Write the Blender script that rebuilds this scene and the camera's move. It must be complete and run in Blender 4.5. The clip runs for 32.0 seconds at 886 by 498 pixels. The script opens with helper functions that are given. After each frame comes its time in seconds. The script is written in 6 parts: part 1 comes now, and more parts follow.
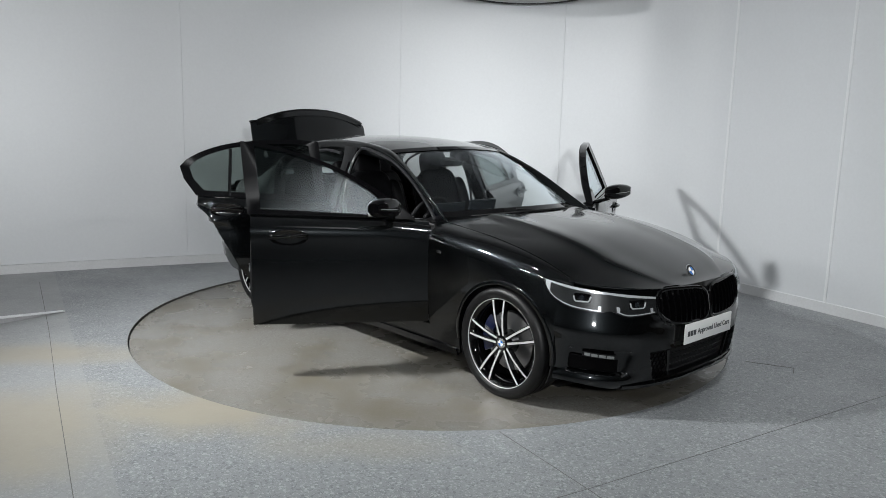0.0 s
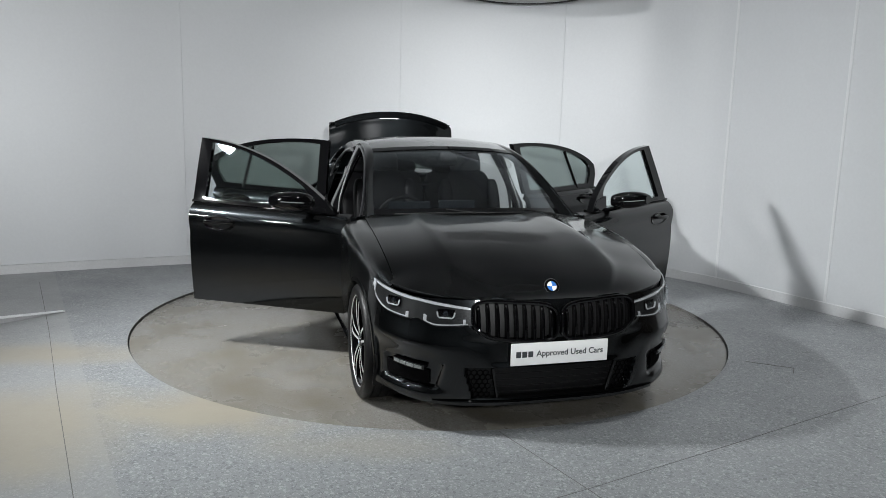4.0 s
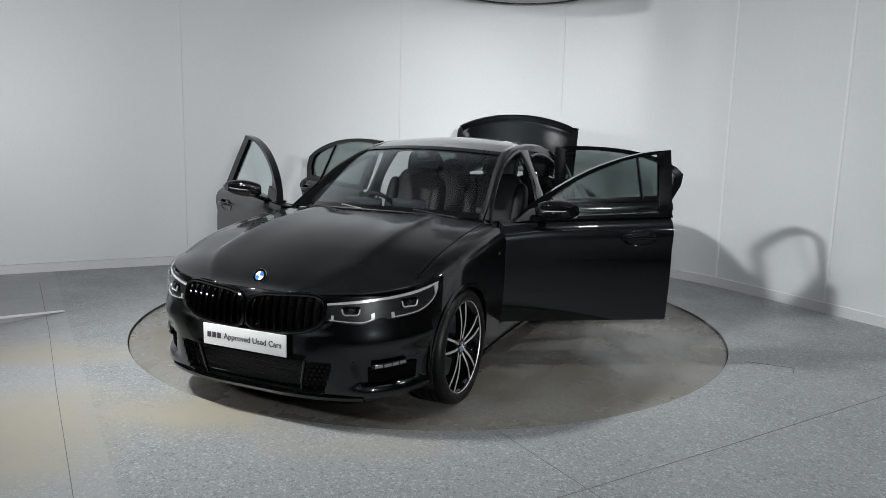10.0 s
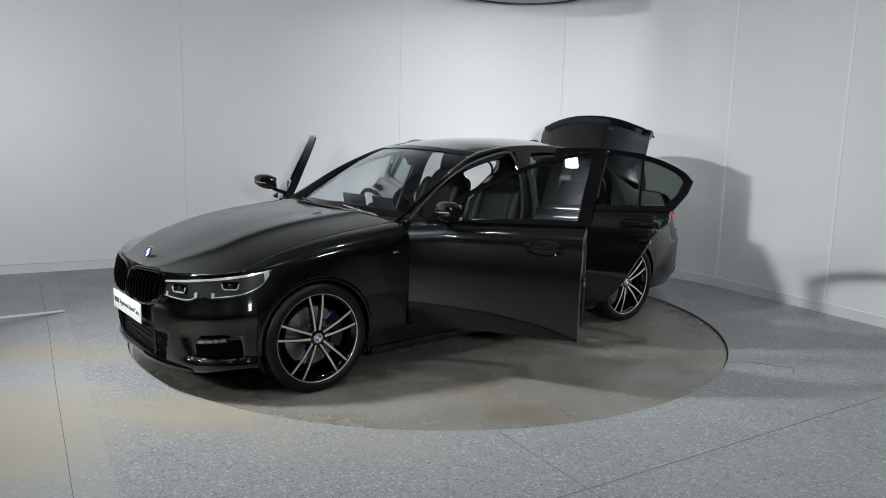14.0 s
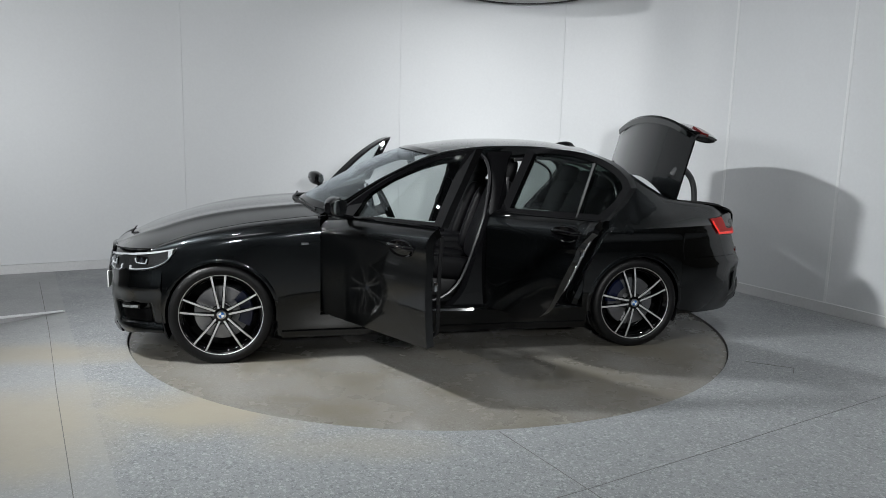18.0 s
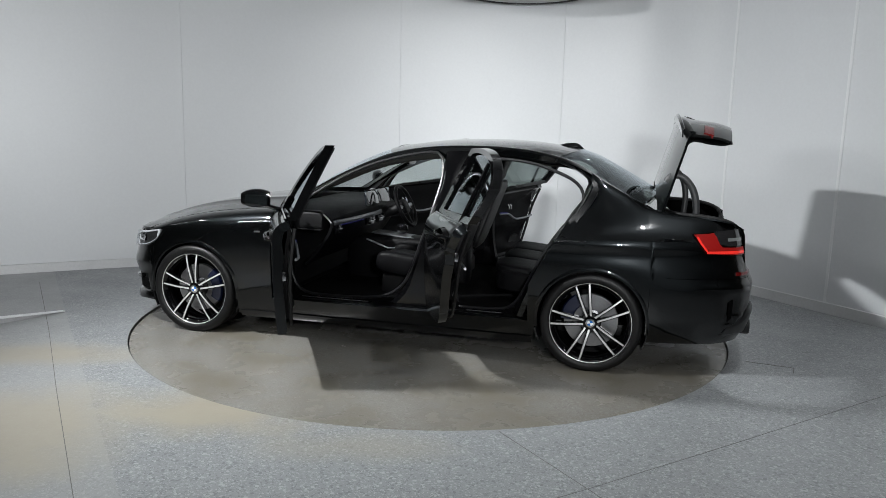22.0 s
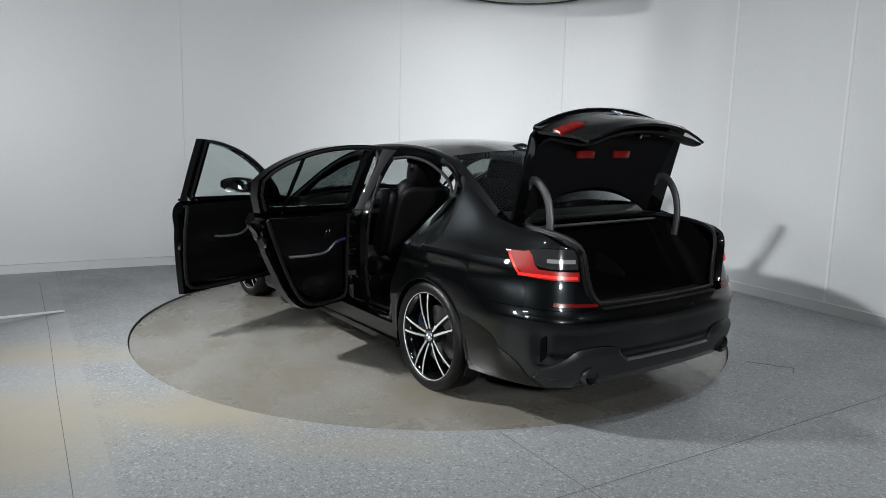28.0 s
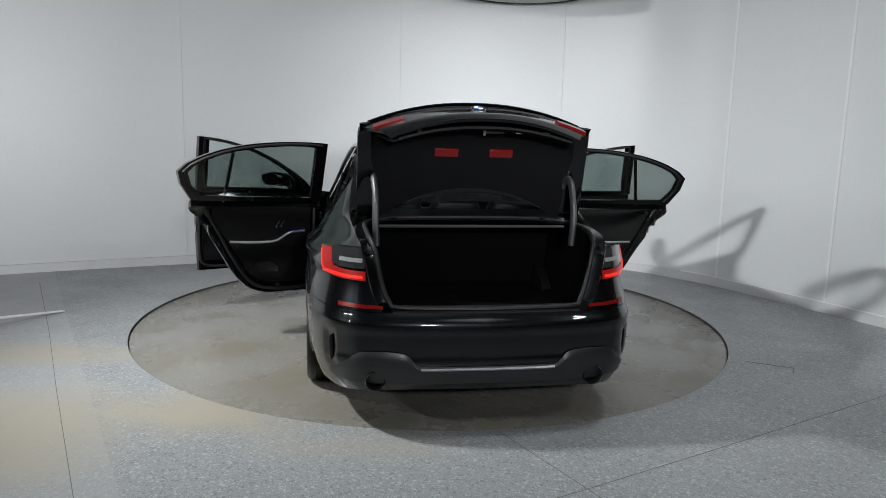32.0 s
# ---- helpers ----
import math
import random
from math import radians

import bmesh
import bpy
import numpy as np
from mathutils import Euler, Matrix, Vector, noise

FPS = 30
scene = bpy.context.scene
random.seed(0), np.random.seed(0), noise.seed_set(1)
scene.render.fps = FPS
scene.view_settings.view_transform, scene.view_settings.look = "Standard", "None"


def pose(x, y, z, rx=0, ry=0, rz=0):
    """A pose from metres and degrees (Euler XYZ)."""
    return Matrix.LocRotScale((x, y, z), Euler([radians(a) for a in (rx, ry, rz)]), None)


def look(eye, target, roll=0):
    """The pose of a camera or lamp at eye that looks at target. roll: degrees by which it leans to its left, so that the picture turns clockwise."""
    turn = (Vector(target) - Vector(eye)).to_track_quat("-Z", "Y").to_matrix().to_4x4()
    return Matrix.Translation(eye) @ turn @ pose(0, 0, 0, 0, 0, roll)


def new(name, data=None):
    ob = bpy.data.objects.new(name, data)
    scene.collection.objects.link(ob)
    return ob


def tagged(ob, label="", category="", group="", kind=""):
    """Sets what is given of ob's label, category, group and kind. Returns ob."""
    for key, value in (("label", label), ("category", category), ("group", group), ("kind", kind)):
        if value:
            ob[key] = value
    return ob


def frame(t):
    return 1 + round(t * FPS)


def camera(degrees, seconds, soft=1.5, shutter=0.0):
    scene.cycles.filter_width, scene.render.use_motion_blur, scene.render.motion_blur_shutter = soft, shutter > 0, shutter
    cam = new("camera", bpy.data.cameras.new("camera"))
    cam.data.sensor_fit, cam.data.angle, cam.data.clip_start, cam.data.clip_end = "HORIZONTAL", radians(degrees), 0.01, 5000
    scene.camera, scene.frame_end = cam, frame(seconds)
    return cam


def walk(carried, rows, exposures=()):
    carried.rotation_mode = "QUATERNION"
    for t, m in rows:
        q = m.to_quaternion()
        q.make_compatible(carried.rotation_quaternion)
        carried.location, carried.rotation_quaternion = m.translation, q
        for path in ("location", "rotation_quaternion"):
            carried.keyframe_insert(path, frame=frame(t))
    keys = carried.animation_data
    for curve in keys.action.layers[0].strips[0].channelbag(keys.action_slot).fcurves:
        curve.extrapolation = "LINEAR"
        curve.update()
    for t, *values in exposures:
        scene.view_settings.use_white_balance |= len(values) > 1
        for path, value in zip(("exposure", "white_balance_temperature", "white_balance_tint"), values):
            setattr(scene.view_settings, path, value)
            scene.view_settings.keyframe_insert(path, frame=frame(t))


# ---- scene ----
cam = camera(61.75, 32.0, soft=0.85)
EYE = Vector((0.0, -5.808, 1.528))
YAW, PITCH, ROLL = 0.867, 9.466, 1.42
AIM = EYE + Vector((math.sin(radians(YAW)) * math.cos(radians(PITCH)), math.cos(radians(YAW)) * math.cos(radians(PITCH)), -math.sin(radians(PITCH))))
walk(cam, [(0.0, look(EYE, AIM, ROLL)), (32.0, look(EYE, AIM, ROLL))])

# ---- light ----
world = bpy.data.worlds.new("world")
scene.world = world
world.use_nodes = True
world.node_tree.nodes["Background"].inputs[0].default_value = (0.5, 0.54, 0.6, 1)
world.node_tree.nodes["Background"].inputs[1].default_value = 0.03
scene.view_settings.exposure = 0.0


def area_lamp(name, eye, target, power, sx, sy, colour=(0.965, 0.99, 1.0), spread=180):
    lamp = bpy.data.lights.new(name, "AREA")
    lamp.shape, lamp.size, lamp.size_y, lamp.energy, lamp.color = "RECTANGLE", sx, sy, power, colour
    lamp.spread = radians(spread)
    ob = new(name, lamp)
    ob.matrix_world = look(eye, target)
    return ob


# two unseen overhead fills, added to brighten the floor right and left
area_lamp("high_bay_lamp", (2.2, -2.3, 5.9), (2.2, -2.1, 0), 40, 0.2, 0.2, spread=120)
area_lamp("high_bay_lamp_b", (-2.6, -3.0, 5.9), (-1.8, -1.4, 0), 24, 0.2, 0.2, spread=130)
# unseen light added over the car to make the glow on the wall
area_lamp("wall_lamp", (0.35, 0.2, 2.85), (0.45, 2.75, 1.05), 9, 0.5, 0.2, spread=100)
# fill added behind the camera to brighten the middle of the wall
area_lamp("front_lamp", (0.7, -6.6, 2.0), (0.6, 2.7, 1.35), 20, 0.3, 0.22, spread=48)
area_lamp("key_lamp_a", (-3.1, -1.85, 3.25), (0.7, -0.6, 0.0), 92, 0.34, 0.1, spread=96)
area_lamp("key_lamp_b", (-4.75, -4.1, 2.45), (2.6, 0.5, 0.9), 21, 0.34, 0.08, spread=120)
area_lamp("key_lamp_d", (-4.0, -4.8, 2.6), (2.6, 0.5, 0.9), 21, 0.34, 0.08, spread=120)
# unseen fill added on the right, lighting the left wall
area_lamp("key_lamp_c", (3.4, -4.4, 3.3), (-3.6, 1.6, 1.4), 14, 0.5, 0.1, spread=110)
# second fill added behind the camera, for the left of the wall
area_lamp("front_lamp_b", (-1.6, -6.5, 2.3), (-4.2, 1.2, 1.5), 32, 0.3, 0.22, spread=60)
# unseen uplights, added so a bright ceiling patch mirrors in the door glass
area_lamp("ceiling_washer", (-1.9, -6.0, 4.5), (-1.9, -6.05, 6.2), 60, 0.5, 0.3, spread=80)
area_lamp("ceiling_washer_b", (1.85, -6.0, 4.5), (1.85, -6.05, 6.2), 30, 0.5, 0.3, spread=80)
area_lamp("side_lamp_a", (-4.35, -0.75, 3.05), (-0.4, 0.0, 0.4), 5, 0.24, 0.12, spread=120)
area_lamp("side_lamp_b", (4.15, -1.15, 3.05), (0.4, 0.0, 0.4), 5, 0.24, 0.12, spread=120)


# ---- materials ----
def material(name, colour, rough=0.5, metal=0.0, coat=0.0, var=0.12, scale=6.0, fine=90.0, bump=0.0, spec=0.5, emit=None, tint=None, coat_rough=0.03, rough_var=0.1):
    m = bpy.data.materials.new(name)
    m.use_nodes = True
    t = m.node_tree
    b = t.nodes["Principled BSDF"]
    tc = t.nodes.new("ShaderNodeTexCoord")
    n1, n2 = t.nodes.new("ShaderNodeTexNoise"), t.nodes.new("ShaderNodeTexNoise")
    n1.inputs["Scale"].default_value, n1.inputs["Detail"].default_value = scale, 5
    n2.inputs["Scale"].default_value, n2.inputs["Detail"].default_value = fine, 3
    for n in (n1, n2):
        t.links.new(tc.outputs["Object"], n.inputs["Vector"])
    add = t.nodes.new("ShaderNodeMath")
    add.operation = "ADD"
    t.links.new(n1.outputs[0], add.inputs[0])
    t.links.new(n2.outputs[0], add.inputs[1])
    ramp = t.nodes.new("ShaderNodeMapRange")
    ramp.inputs["From Min"].default_value, ramp.inputs["From Max"].default_value = 0.6, 1.4
    t.links.new(add.outputs[0], ramp.inputs["Value"])
    mix = t.nodes.new("ShaderNodeMix")
    mix.data_type = "RGBA"
    lo = [c * (1 - var) for c in colour]
    hi = [min(1, c * (1 + var)) for c in (tint or colour)]
    mix.inputs[6].default_value, mix.inputs[7].default_value = (*lo, 1), (*hi, 1)
    t.links.new(ramp.outputs[0], mix.inputs[0])
    t.links.new(mix.outputs[2], b.inputs["Base Color"])
    rr = t.nodes.new("ShaderNodeMapRange")
    rr.inputs["To Min"].default_value, rr.inputs["To Max"].default_value = rough * (1 - rough_var), min(1, rough * (1 + rough_var))
    t.links.new(n1.outputs[0], rr.inputs["Value"])
    t.links.new(rr.outputs[0], b.inputs["Roughness"])
    b.inputs["Metallic"].default_value = metal
    b.inputs["Coat Weight"].default_value = coat
    b.inputs["Coat Roughness"].default_value = coat_rough
    b.inputs["Specular IOR Level"].default_value = spec
    if bump:
        bp = t.nodes.new("ShaderNodeBump")
        bp.inputs["Strength"].default_value, bp.inputs["Distance"].default_value = bump, 0.004
        t.links.new(n2.outputs[0], bp.inputs["Height"])
        t.links.new(bp.outputs[0], b.inputs["Normal"])
    if emit:
        b.inputs["Emission Color"].default_value, b.inputs["Emission Strength"].default_value = (*emit[:3], 1), emit[3]
    return m


def glass_material(name, colour, clear=0.6, mirror=0.075, graze=0.92):
    """Thin tinted glazing: part see-through, part mirror by Fresnel."""
    m = bpy.data.materials.new(name)
    m.use_nodes = True
    t = m.node_tree
    t.nodes.remove(t.nodes["Principled BSDF"])
    out = t.nodes["Material Output"]
    tr, gl, mx, fr = (t.nodes.new(k) for k in ("ShaderNodeBsdfTransparent", "ShaderNodeBsdfGlossy", "ShaderNodeMixShader", "ShaderNodeLayerWeight"))
    pw, ma = t.nodes.new("ShaderNodeMath"), t.nodes.new("ShaderNodeMath")
    pw.operation, ma.operation = "POWER", "MULTIPLY_ADD"
    fr.inputs[0].default_value = 0.5
    pw.inputs[1].default_value = 4.0
    ma.inputs[1].default_value, ma.inputs[2].default_value = graze, mirror
    t.links.new(fr.outputs["Facing"], pw.inputs[0])
    t.links.new(pw.outputs[0], ma.inputs[0])
    tr.inputs[0].default_value = (*[c * clear for c in colour], 1)
    gl.inputs[0].default_value, gl.inputs["Roughness"].default_value = (0.9, 0.95, 1, 1), 0.01
    t.links.new(ma.outputs[0], mx.inputs[0])
    t.links.new(tr.outputs[0], mx.inputs[1])
    t.links.new(gl.outputs[0], mx.inputs[2])
    t.links.new(mx.outputs[0], out.inputs[0])
    return m


def floor_material(name, base, light, dark, rough, chip=135.0, warm=None, patches=(), veil=0.5, sheet=None):
    """Speckled vinyl: light and dark chips over a grey ground, worn yellowish patches (x, y, rx, ry, amount) and a paler sheet."""
    m = material(name, base, rough, var=0.07, scale=1.3, fine=45, bump=0.02)
    t = m.node_tree
    b = t.nodes["Principled BSDF"]
    tc = t.nodes["Texture Coordinate"]
    here = tc.outputs["Object"]
    colour = b.inputs["Base Color"].links[0].from_socket

    def node(kind, **sockets):
        n = t.nodes.new(kind)
        for k, v in sockets.items():
            n.inputs[k.replace("_", " ")].default_value = v
        return n

    def ranged(value, lo, hi, a=0.0, z=1.0):
        n = node("ShaderNodeMapRange", From_Min=lo, From_Max=hi, To_Min=a, To_Max=z)
        t.links.new(value, n.inputs["Value"])
        return n.outputs[0]

    def maths(kind, p, q):
        n = t.nodes.new("ShaderNodeMath")
        n.operation = kind
        for i, v in enumerate((p, q)):
            if isinstance(v, (int, float)):
                n.inputs[i].default_value = v
            else:
                t.links.new(v, n.inputs[i])
        return n.outputs[0]

    def blend(under, over, amount):
        n = t.nodes.new("ShaderNodeMix")
        n.data_type = "RGBA"
        n.inputs[7].default_value = (*over, 1)
        t.links.new(under, n.inputs[6])
        t.links.new(amount, n.inputs[0])
        return n.outputs[2]

    for size, lo, hi in ((chip, 0.80, 0.93), (chip * 0.45, 0.90, 0.97)):
        vor = node("ShaderNodeTexVoronoi", Scale=size)
        t.links.new(here, vor.inputs["Vector"])
        split = t.nodes.new("ShaderNodeSeparateColor")
        t.links.new(vor.outputs["Color"], split.inputs[0])
        colour = blend(colour, light, ranged(split.outputs[0], lo, hi))
        colour = blend(colour, dark, ranged(split.outputs[1], lo, hi))
    big = node("ShaderNodeTexNoise", Scale=1.7, Detail=7.0, Roughness=0.62)
    t.links.new(here, big.inputs["Vector"])
    if sheet:
        x, y, nx, ny, tone = sheet
        dot = t.nodes.new("ShaderNodeVectorMath")
        dot.operation = "DOT_PRODUCT"
        dot.inputs[1].default_value = (nx, ny, 0)
        t.links.new(here, dot.inputs[0])
        side = ranged(dot.outputs["Value"], x * nx + y * ny - 0.004, x * nx + y * ny + 0.004)
        colour = blend(colour, tone, maths("MULTIPLY", side, 0.55))
    total = None
    for x, y, rx, ry, amount in patches:
        mp = t.nodes.new("ShaderNodeMapping")
        mp.inputs["Location"].default_value = (-x / rx, -y / ry, 0)
        mp.inputs["Scale"].default_value = (1 / rx, 1 / ry, 0)
        t.links.new(here, mp.inputs["Vector"])
        ln = t.nodes.new("ShaderNodeVectorMath")
        ln.operation = "LENGTH"
        t.links.new(mp.outputs[0], ln.inputs[0])
        ragged = maths("ADD", ln.outputs["Value"], maths("MULTIPLY", maths("SUBTRACT", big.outputs[0], 0.5), 2.2))
        spot = ranged(ragged, 0.35, 1.25, amount, 0.0)
        total = spot if total is None else maths("MAXIMUM", total, spot)
    if total is not None:
        colour = blend(colour, warm, total)
    elif warm:
        colour = blend(colour, warm, ranged(big.outputs[0], 0.42, 0.66, 0.0, veil))
    t.links.new(colour, b.inputs["Base Color"])
    # scuffs that break the sheen
    t.links.new(ranged(big.outputs[0], 0.3, 0.7, rough * 0.75, min(1.0, rough * 1.3)), b.inputs["Roughness"])
    return m


PAINT = material("black_car_paint", (0.0058, 0.0068, 0.0075), 0.35, 0.95, 1.0, 0.12, 3, 900, spec=0.2, coat_rough=0.06)
GLOSS = material("gloss_black_trim", (0.002, 0.002, 0.0023), 0.05, 0, 0.25, 0.1, spec=0.35)
PAINT.node_tree.nodes["Principled BSDF"].inputs["Coat IOR"].default_value = 1.52
PLASTIC = material("matt_black_plastic", (0.0035, 0.0035, 0.004), 0.5, 0, 0, 0.2, 20, 400, 0.15, spec=0.3)
TYRE = material("tyre_rubber", (0.0025, 0.0025, 0.0028), 0.44, 0, 0, 0.25, 15, 300, 0.2, spec=0.3)
LEATHER = material("black_leather", (0.0021, 0.0021, 0.0026), 0.5, 0, 0, 0.2, 12, 260, 0.3, spec=0.10)
CARPET = material("boot_carpet", (0.0013, 0.0013, 0.0015), 0.95, 0, 0, 0.3, 30, 500, 0.5, spec=0.05)
DARKGREY = material("grey_bumper_insert", (0.0065, 0.007, 0.0075), 0.42, 0.1, 0.2, 0.15)
ARMGREY = material("grey_hinge_paint", (0.022, 0.023, 0.025), 0.45, 0, 0.1, 0.1)
SEALGREY = material("glossy_rubber_seal", (0.006, 0.006, 0.007), 0.3, 0, 0.3, 0.1)
SMOKE = material("smoked_lamp_lens", (0.018, 0.018, 0.019), 0.08, 0, 1.0, 0.2, 30)
SILVER = material("machined_alloy", (0.72, 0.72, 0.72), 0.36, 0.65, 0, 0.06, 20, 300)
CHROME = material("chrome", (0.8, 0.81, 0.83), 0.08, 1.0, 0, 0.04)
SATIN = material("satin_aluminium", (0.34, 0.35, 0.37), 0.36, 1.0, 0, 0.06)
DISC = material("brake_disc_steel", (0.33, 0.33, 0.34), 0.35, 1.0, 0, 0.15, 8, 200)
BLUE = material("blue_caliper_paint", (0.002, 0.0045, 0.022), 0.35, 0, 0.4)
BADGEBLUE = material("badge_blue", (0.03, 0.16, 0.5), 0.2, 0, 0.8)
WHITE = material("white_plate", (0.8, 0.81, 0.8), 0.35, 0, 0.2, 0.02)
INK = material("dark_grey_lettering", (0.04, 0.045, 0.05), 0.5)
RED = material("red_lamp_lens", (0.15, 0.004, 0.004), 0.3, 0, 0.05, 0.1, spec=0.3, emit=(1.0, 0.03, 0.02, 0.10))
REDGUIDE = material("red_light_guide", (0.40, 0.010, 0.008), 0.25, 0, 0.3, 0.05, emit=(1.0, 0.05, 0.035, 0.5))
REDDARK = material("red_reflector", (0.10, 0.003, 0.003), 0.18, 0, 0.3, 0.1)
CLEARGREY = material("grey_lamp_lens", (0.16, 0.17, 0.17), 0.1, 0, 1.0, 0.15, 30)
DRL = material("lamp_light_guide", (0.48, 0.5, 0.52), 0.22, 0.3, 1.0, 0.06)
LAMPIN = material("lamp_inner_bezel", (0.017, 0.018, 0.019), 0.34, 0.4, 0.0, 0.35, 40, spec=0.3)
AMBIENT = material("blue_ambient_strip", (0.02, 0.025, 0.16), 0.3, emit=(0.1, 0.12, 1.0, 0.04))
SCREEN = material("dark_screen", (0.01, 0.012, 0.015), 0.06, 0, 1)
GLASS = glass_material("clear_tinted_glass", (0.92, 0.965, 0.955), 0.975, 0.058)
SCREENGLASS = glass_material("windscreen_glass", (0.955, 0.985, 0.98), 0.98, 0.04)
PRIVACY = glass_material("privacy_glass", (0.72, 0.78, 0.76), 0.74, 0.035)
DISH = material("grey_painted_dish", (0.4, 0.4, 0.41), 0.6)
LENS = glass_material("lamp_cover_plastic", (1, 1, 1), 0.97, 0.018, 0.22)
MIRROR = material("mirror_glass", (0.85, 0.87, 0.88), 0.01, 1.0, 0, 0.01)
WALL = material("grey_white_wall_panel", (0.60, 0.615, 0.63), 0.42, 0, 0, 0.03, 0.7, 40, 0.03)
TRIM = material("white_trim_strip", (0.68, 0.69, 0.70), 0.4, 0, 0, 0.03)
BOARD = material("grey_skirting", (0.56, 0.565, 0.575), 0.5, 0, 0, 0.08, 3, 60)
DIM = material("dim_brown_hall_wall", (0.055, 0.044, 0.034), 0.8, 0, 0, 0.2, 0.8, 30)
HALLGREY = material("dull_grey_hall_wall", (0.075, 0.075, 0.078), 0.7, 0, 0, 0.1, 0.8, 30)
DAYLIGHT = material("bright_window_pane", (0.8, 0.8, 0.8), 0.3, emit=(0.92, 0.97, 1.0, 4.0))
CEIL = material("grey_ceiling", (0.5, 0.5, 0.505), 0.8, 0, 0, 0.08, 1, 40)
FLOOR = floor_material("speckled_vinyl_floor", (0.215, 0.225, 0.233), (0.325, 0.34, 0.345), (0.145, 0.153, 0.16), 0.40, 170.0, (0.275, 0.25, 0.198),
                       ((-2.55, -1.15, 0.75, 0.26, 0.85), (-1.25, -2.02, 0.75, 0.36, 0.95), (-2.05, -2.35, 0.7, 0.62, 0.85), (-0.3, -2.45, 0.5, 0.16, 0.4), (-3.2, -1.9, 0.6, 0.5, 0.8)),
                       sheet=(-1.53, -2.48, -0.87, -0.49, (0.28, 0.285, 0.282)))
TABLE = floor_material("turntable_vinyl", (0.172, 0.166, 0.153), (0.21, 0.205, 0.193), (0.140, 0.134, 0.122), 0.26, 190.0, (0.112, 0.098, 0.068), veil=0.75)
SEAM = material("dark_floor_joint", (0.12, 0.117, 0.112), 0.8)


# ---- helpers of this place ----
def link(name, bm, mat, parent=None, label="", smooth=True):
    bmesh.ops.recalc_face_normals(bm, faces=bm.faces)
    me = bpy.data.meshes.new(name)
    bm.to_mesh(me)
    bm.free()
    me.materials.append(mat)
    if smooth:
        for p in me.polygons:
            p.use_smooth = True
        me.set_sharp_from_angle(angle=radians(38))
    ob = new(name, me)
    ob.parent = parent
    if label:
        tagged(ob, label)
    return ob


def part(name, bm, mat, parent, label="", smooth=True):
    return link(name, bm, mat, parent, label, smooth)


def add_grid(bm, pts, close_u=False):
    """Quads over an array (nu, nv, 3)."""
    nu, nv = len(pts), len(pts[0])
    vs = [[bm.verts.new(p) for p in row] for row in pts]
    for i in range(nu if close_u else nu - 1):
        for j in range(nv - 1):
            a, b, c, d = vs[i][j], vs[(i + 1) % nu][j], vs[(i + 1) % nu][j + 1], vs[i][j + 1]
            ring = []
            for v in (a, b, c, d):
                if v not in ring:
                    ring.append(v)
            if len(ring) > 2:
                bm.faces.new(ring)
    return vs


def normals_of(P):
    du, dv = np.gradient(P, axis=0), np.gradient(P, axis=1)
    n = np.cross(du, dv)
    n /= np.linalg.norm(n, axis=2, keepdims=True) + 1e-12
    return n


def slab(P, thick, lift=0.0, out=None, flip=1, bm=None):
    """A closed shell under the grid P. out: a point on the inner side. flip -1 mirrors it in y."""
    P = np.array(P, float)
    n = normals_of(P)
    core = np.array(out if out is not None else (P[..., 0].mean(), 0, 0.5))
    if (n * (P - core)).sum() < 0:
        n = -n
    A, B = P + n * lift, P + n * (lift - thick)
    A[..., 1] *= flip
    B[..., 1] *= flip
    bm = bm or bmesh.new()
    va, vb = add_grid(bm, A), add_grid(bm, B)
    nu, nv = len(P), len(P[0])
    for i in range(nu - 1):
        bm.faces.new((va[i][0], va[i + 1][0], vb[i + 1][0], vb[i][0]))
        bm.faces.new((va[i][-1], va[i + 1][-1], vb[i + 1][-1], vb[i][-1]))
    for j in range(nv - 1):
        bm.faces.new((va[0][j], va[0][j + 1], vb[0][j + 1], vb[0][j]))
        bm.faces.new((va[-1][j], va[-1][j + 1], vb[-1][j + 1], vb[-1][j]))
    bmesh.ops.remove_doubles(bm, verts=bm.verts, dist=1e-5)
    return bm


def box(size, centre=(0, 0, 0), turn=None, bevel=0.0, bm=None, seg=2):
    b = bmesh.new()
    bmesh.ops.create_cube(b, size=1.0)
    bmesh.ops.scale(b, vec=size, verts=b.verts)
    if bevel:
        bmesh.ops.bevel(b, geom=list(b.edges), offset=bevel, segments=seg, profile=0.6, affect="EDGES")
    if turn is not None:
        bmesh.ops.transform(b, matrix=turn, verts=b.verts)
    bmesh.ops.translate(b, vec=centre, verts=b.verts)
    if bm is None:
        return b
    me = bpy.data.meshes.new("tmp")
    b.to_mesh(me)
    b.free()
    bm.from_mesh(me)
    bpy.data.meshes.remove(me)
    return bm


def lathe(profile, axis="y", n=64, centre=(0, 0, 0), bm=None, closed=False):
    """Revolve (radius, along) pairs about an axis through centre."""
    P = []
    for k in range(n):
        a = 2 * math.pi * k / n
        row = []
        for r, h in profile:
            c, s = r * math.cos(a), r * math.sin(a)
            v = {"y": (c, h, s), "z": (c, s, h), "x": (h, c, s)}[axis]
            row.append((v[0] + centre[0], v[1] + centre[1], v[2] + centre[2]))
        P.append(row)
    bm = bm or bmesh.new()
    add_grid(bm, P, close_u=True)
    bmesh.ops.remove_doubles(bm, verts=bm.verts, dist=1e-6)
    return bm


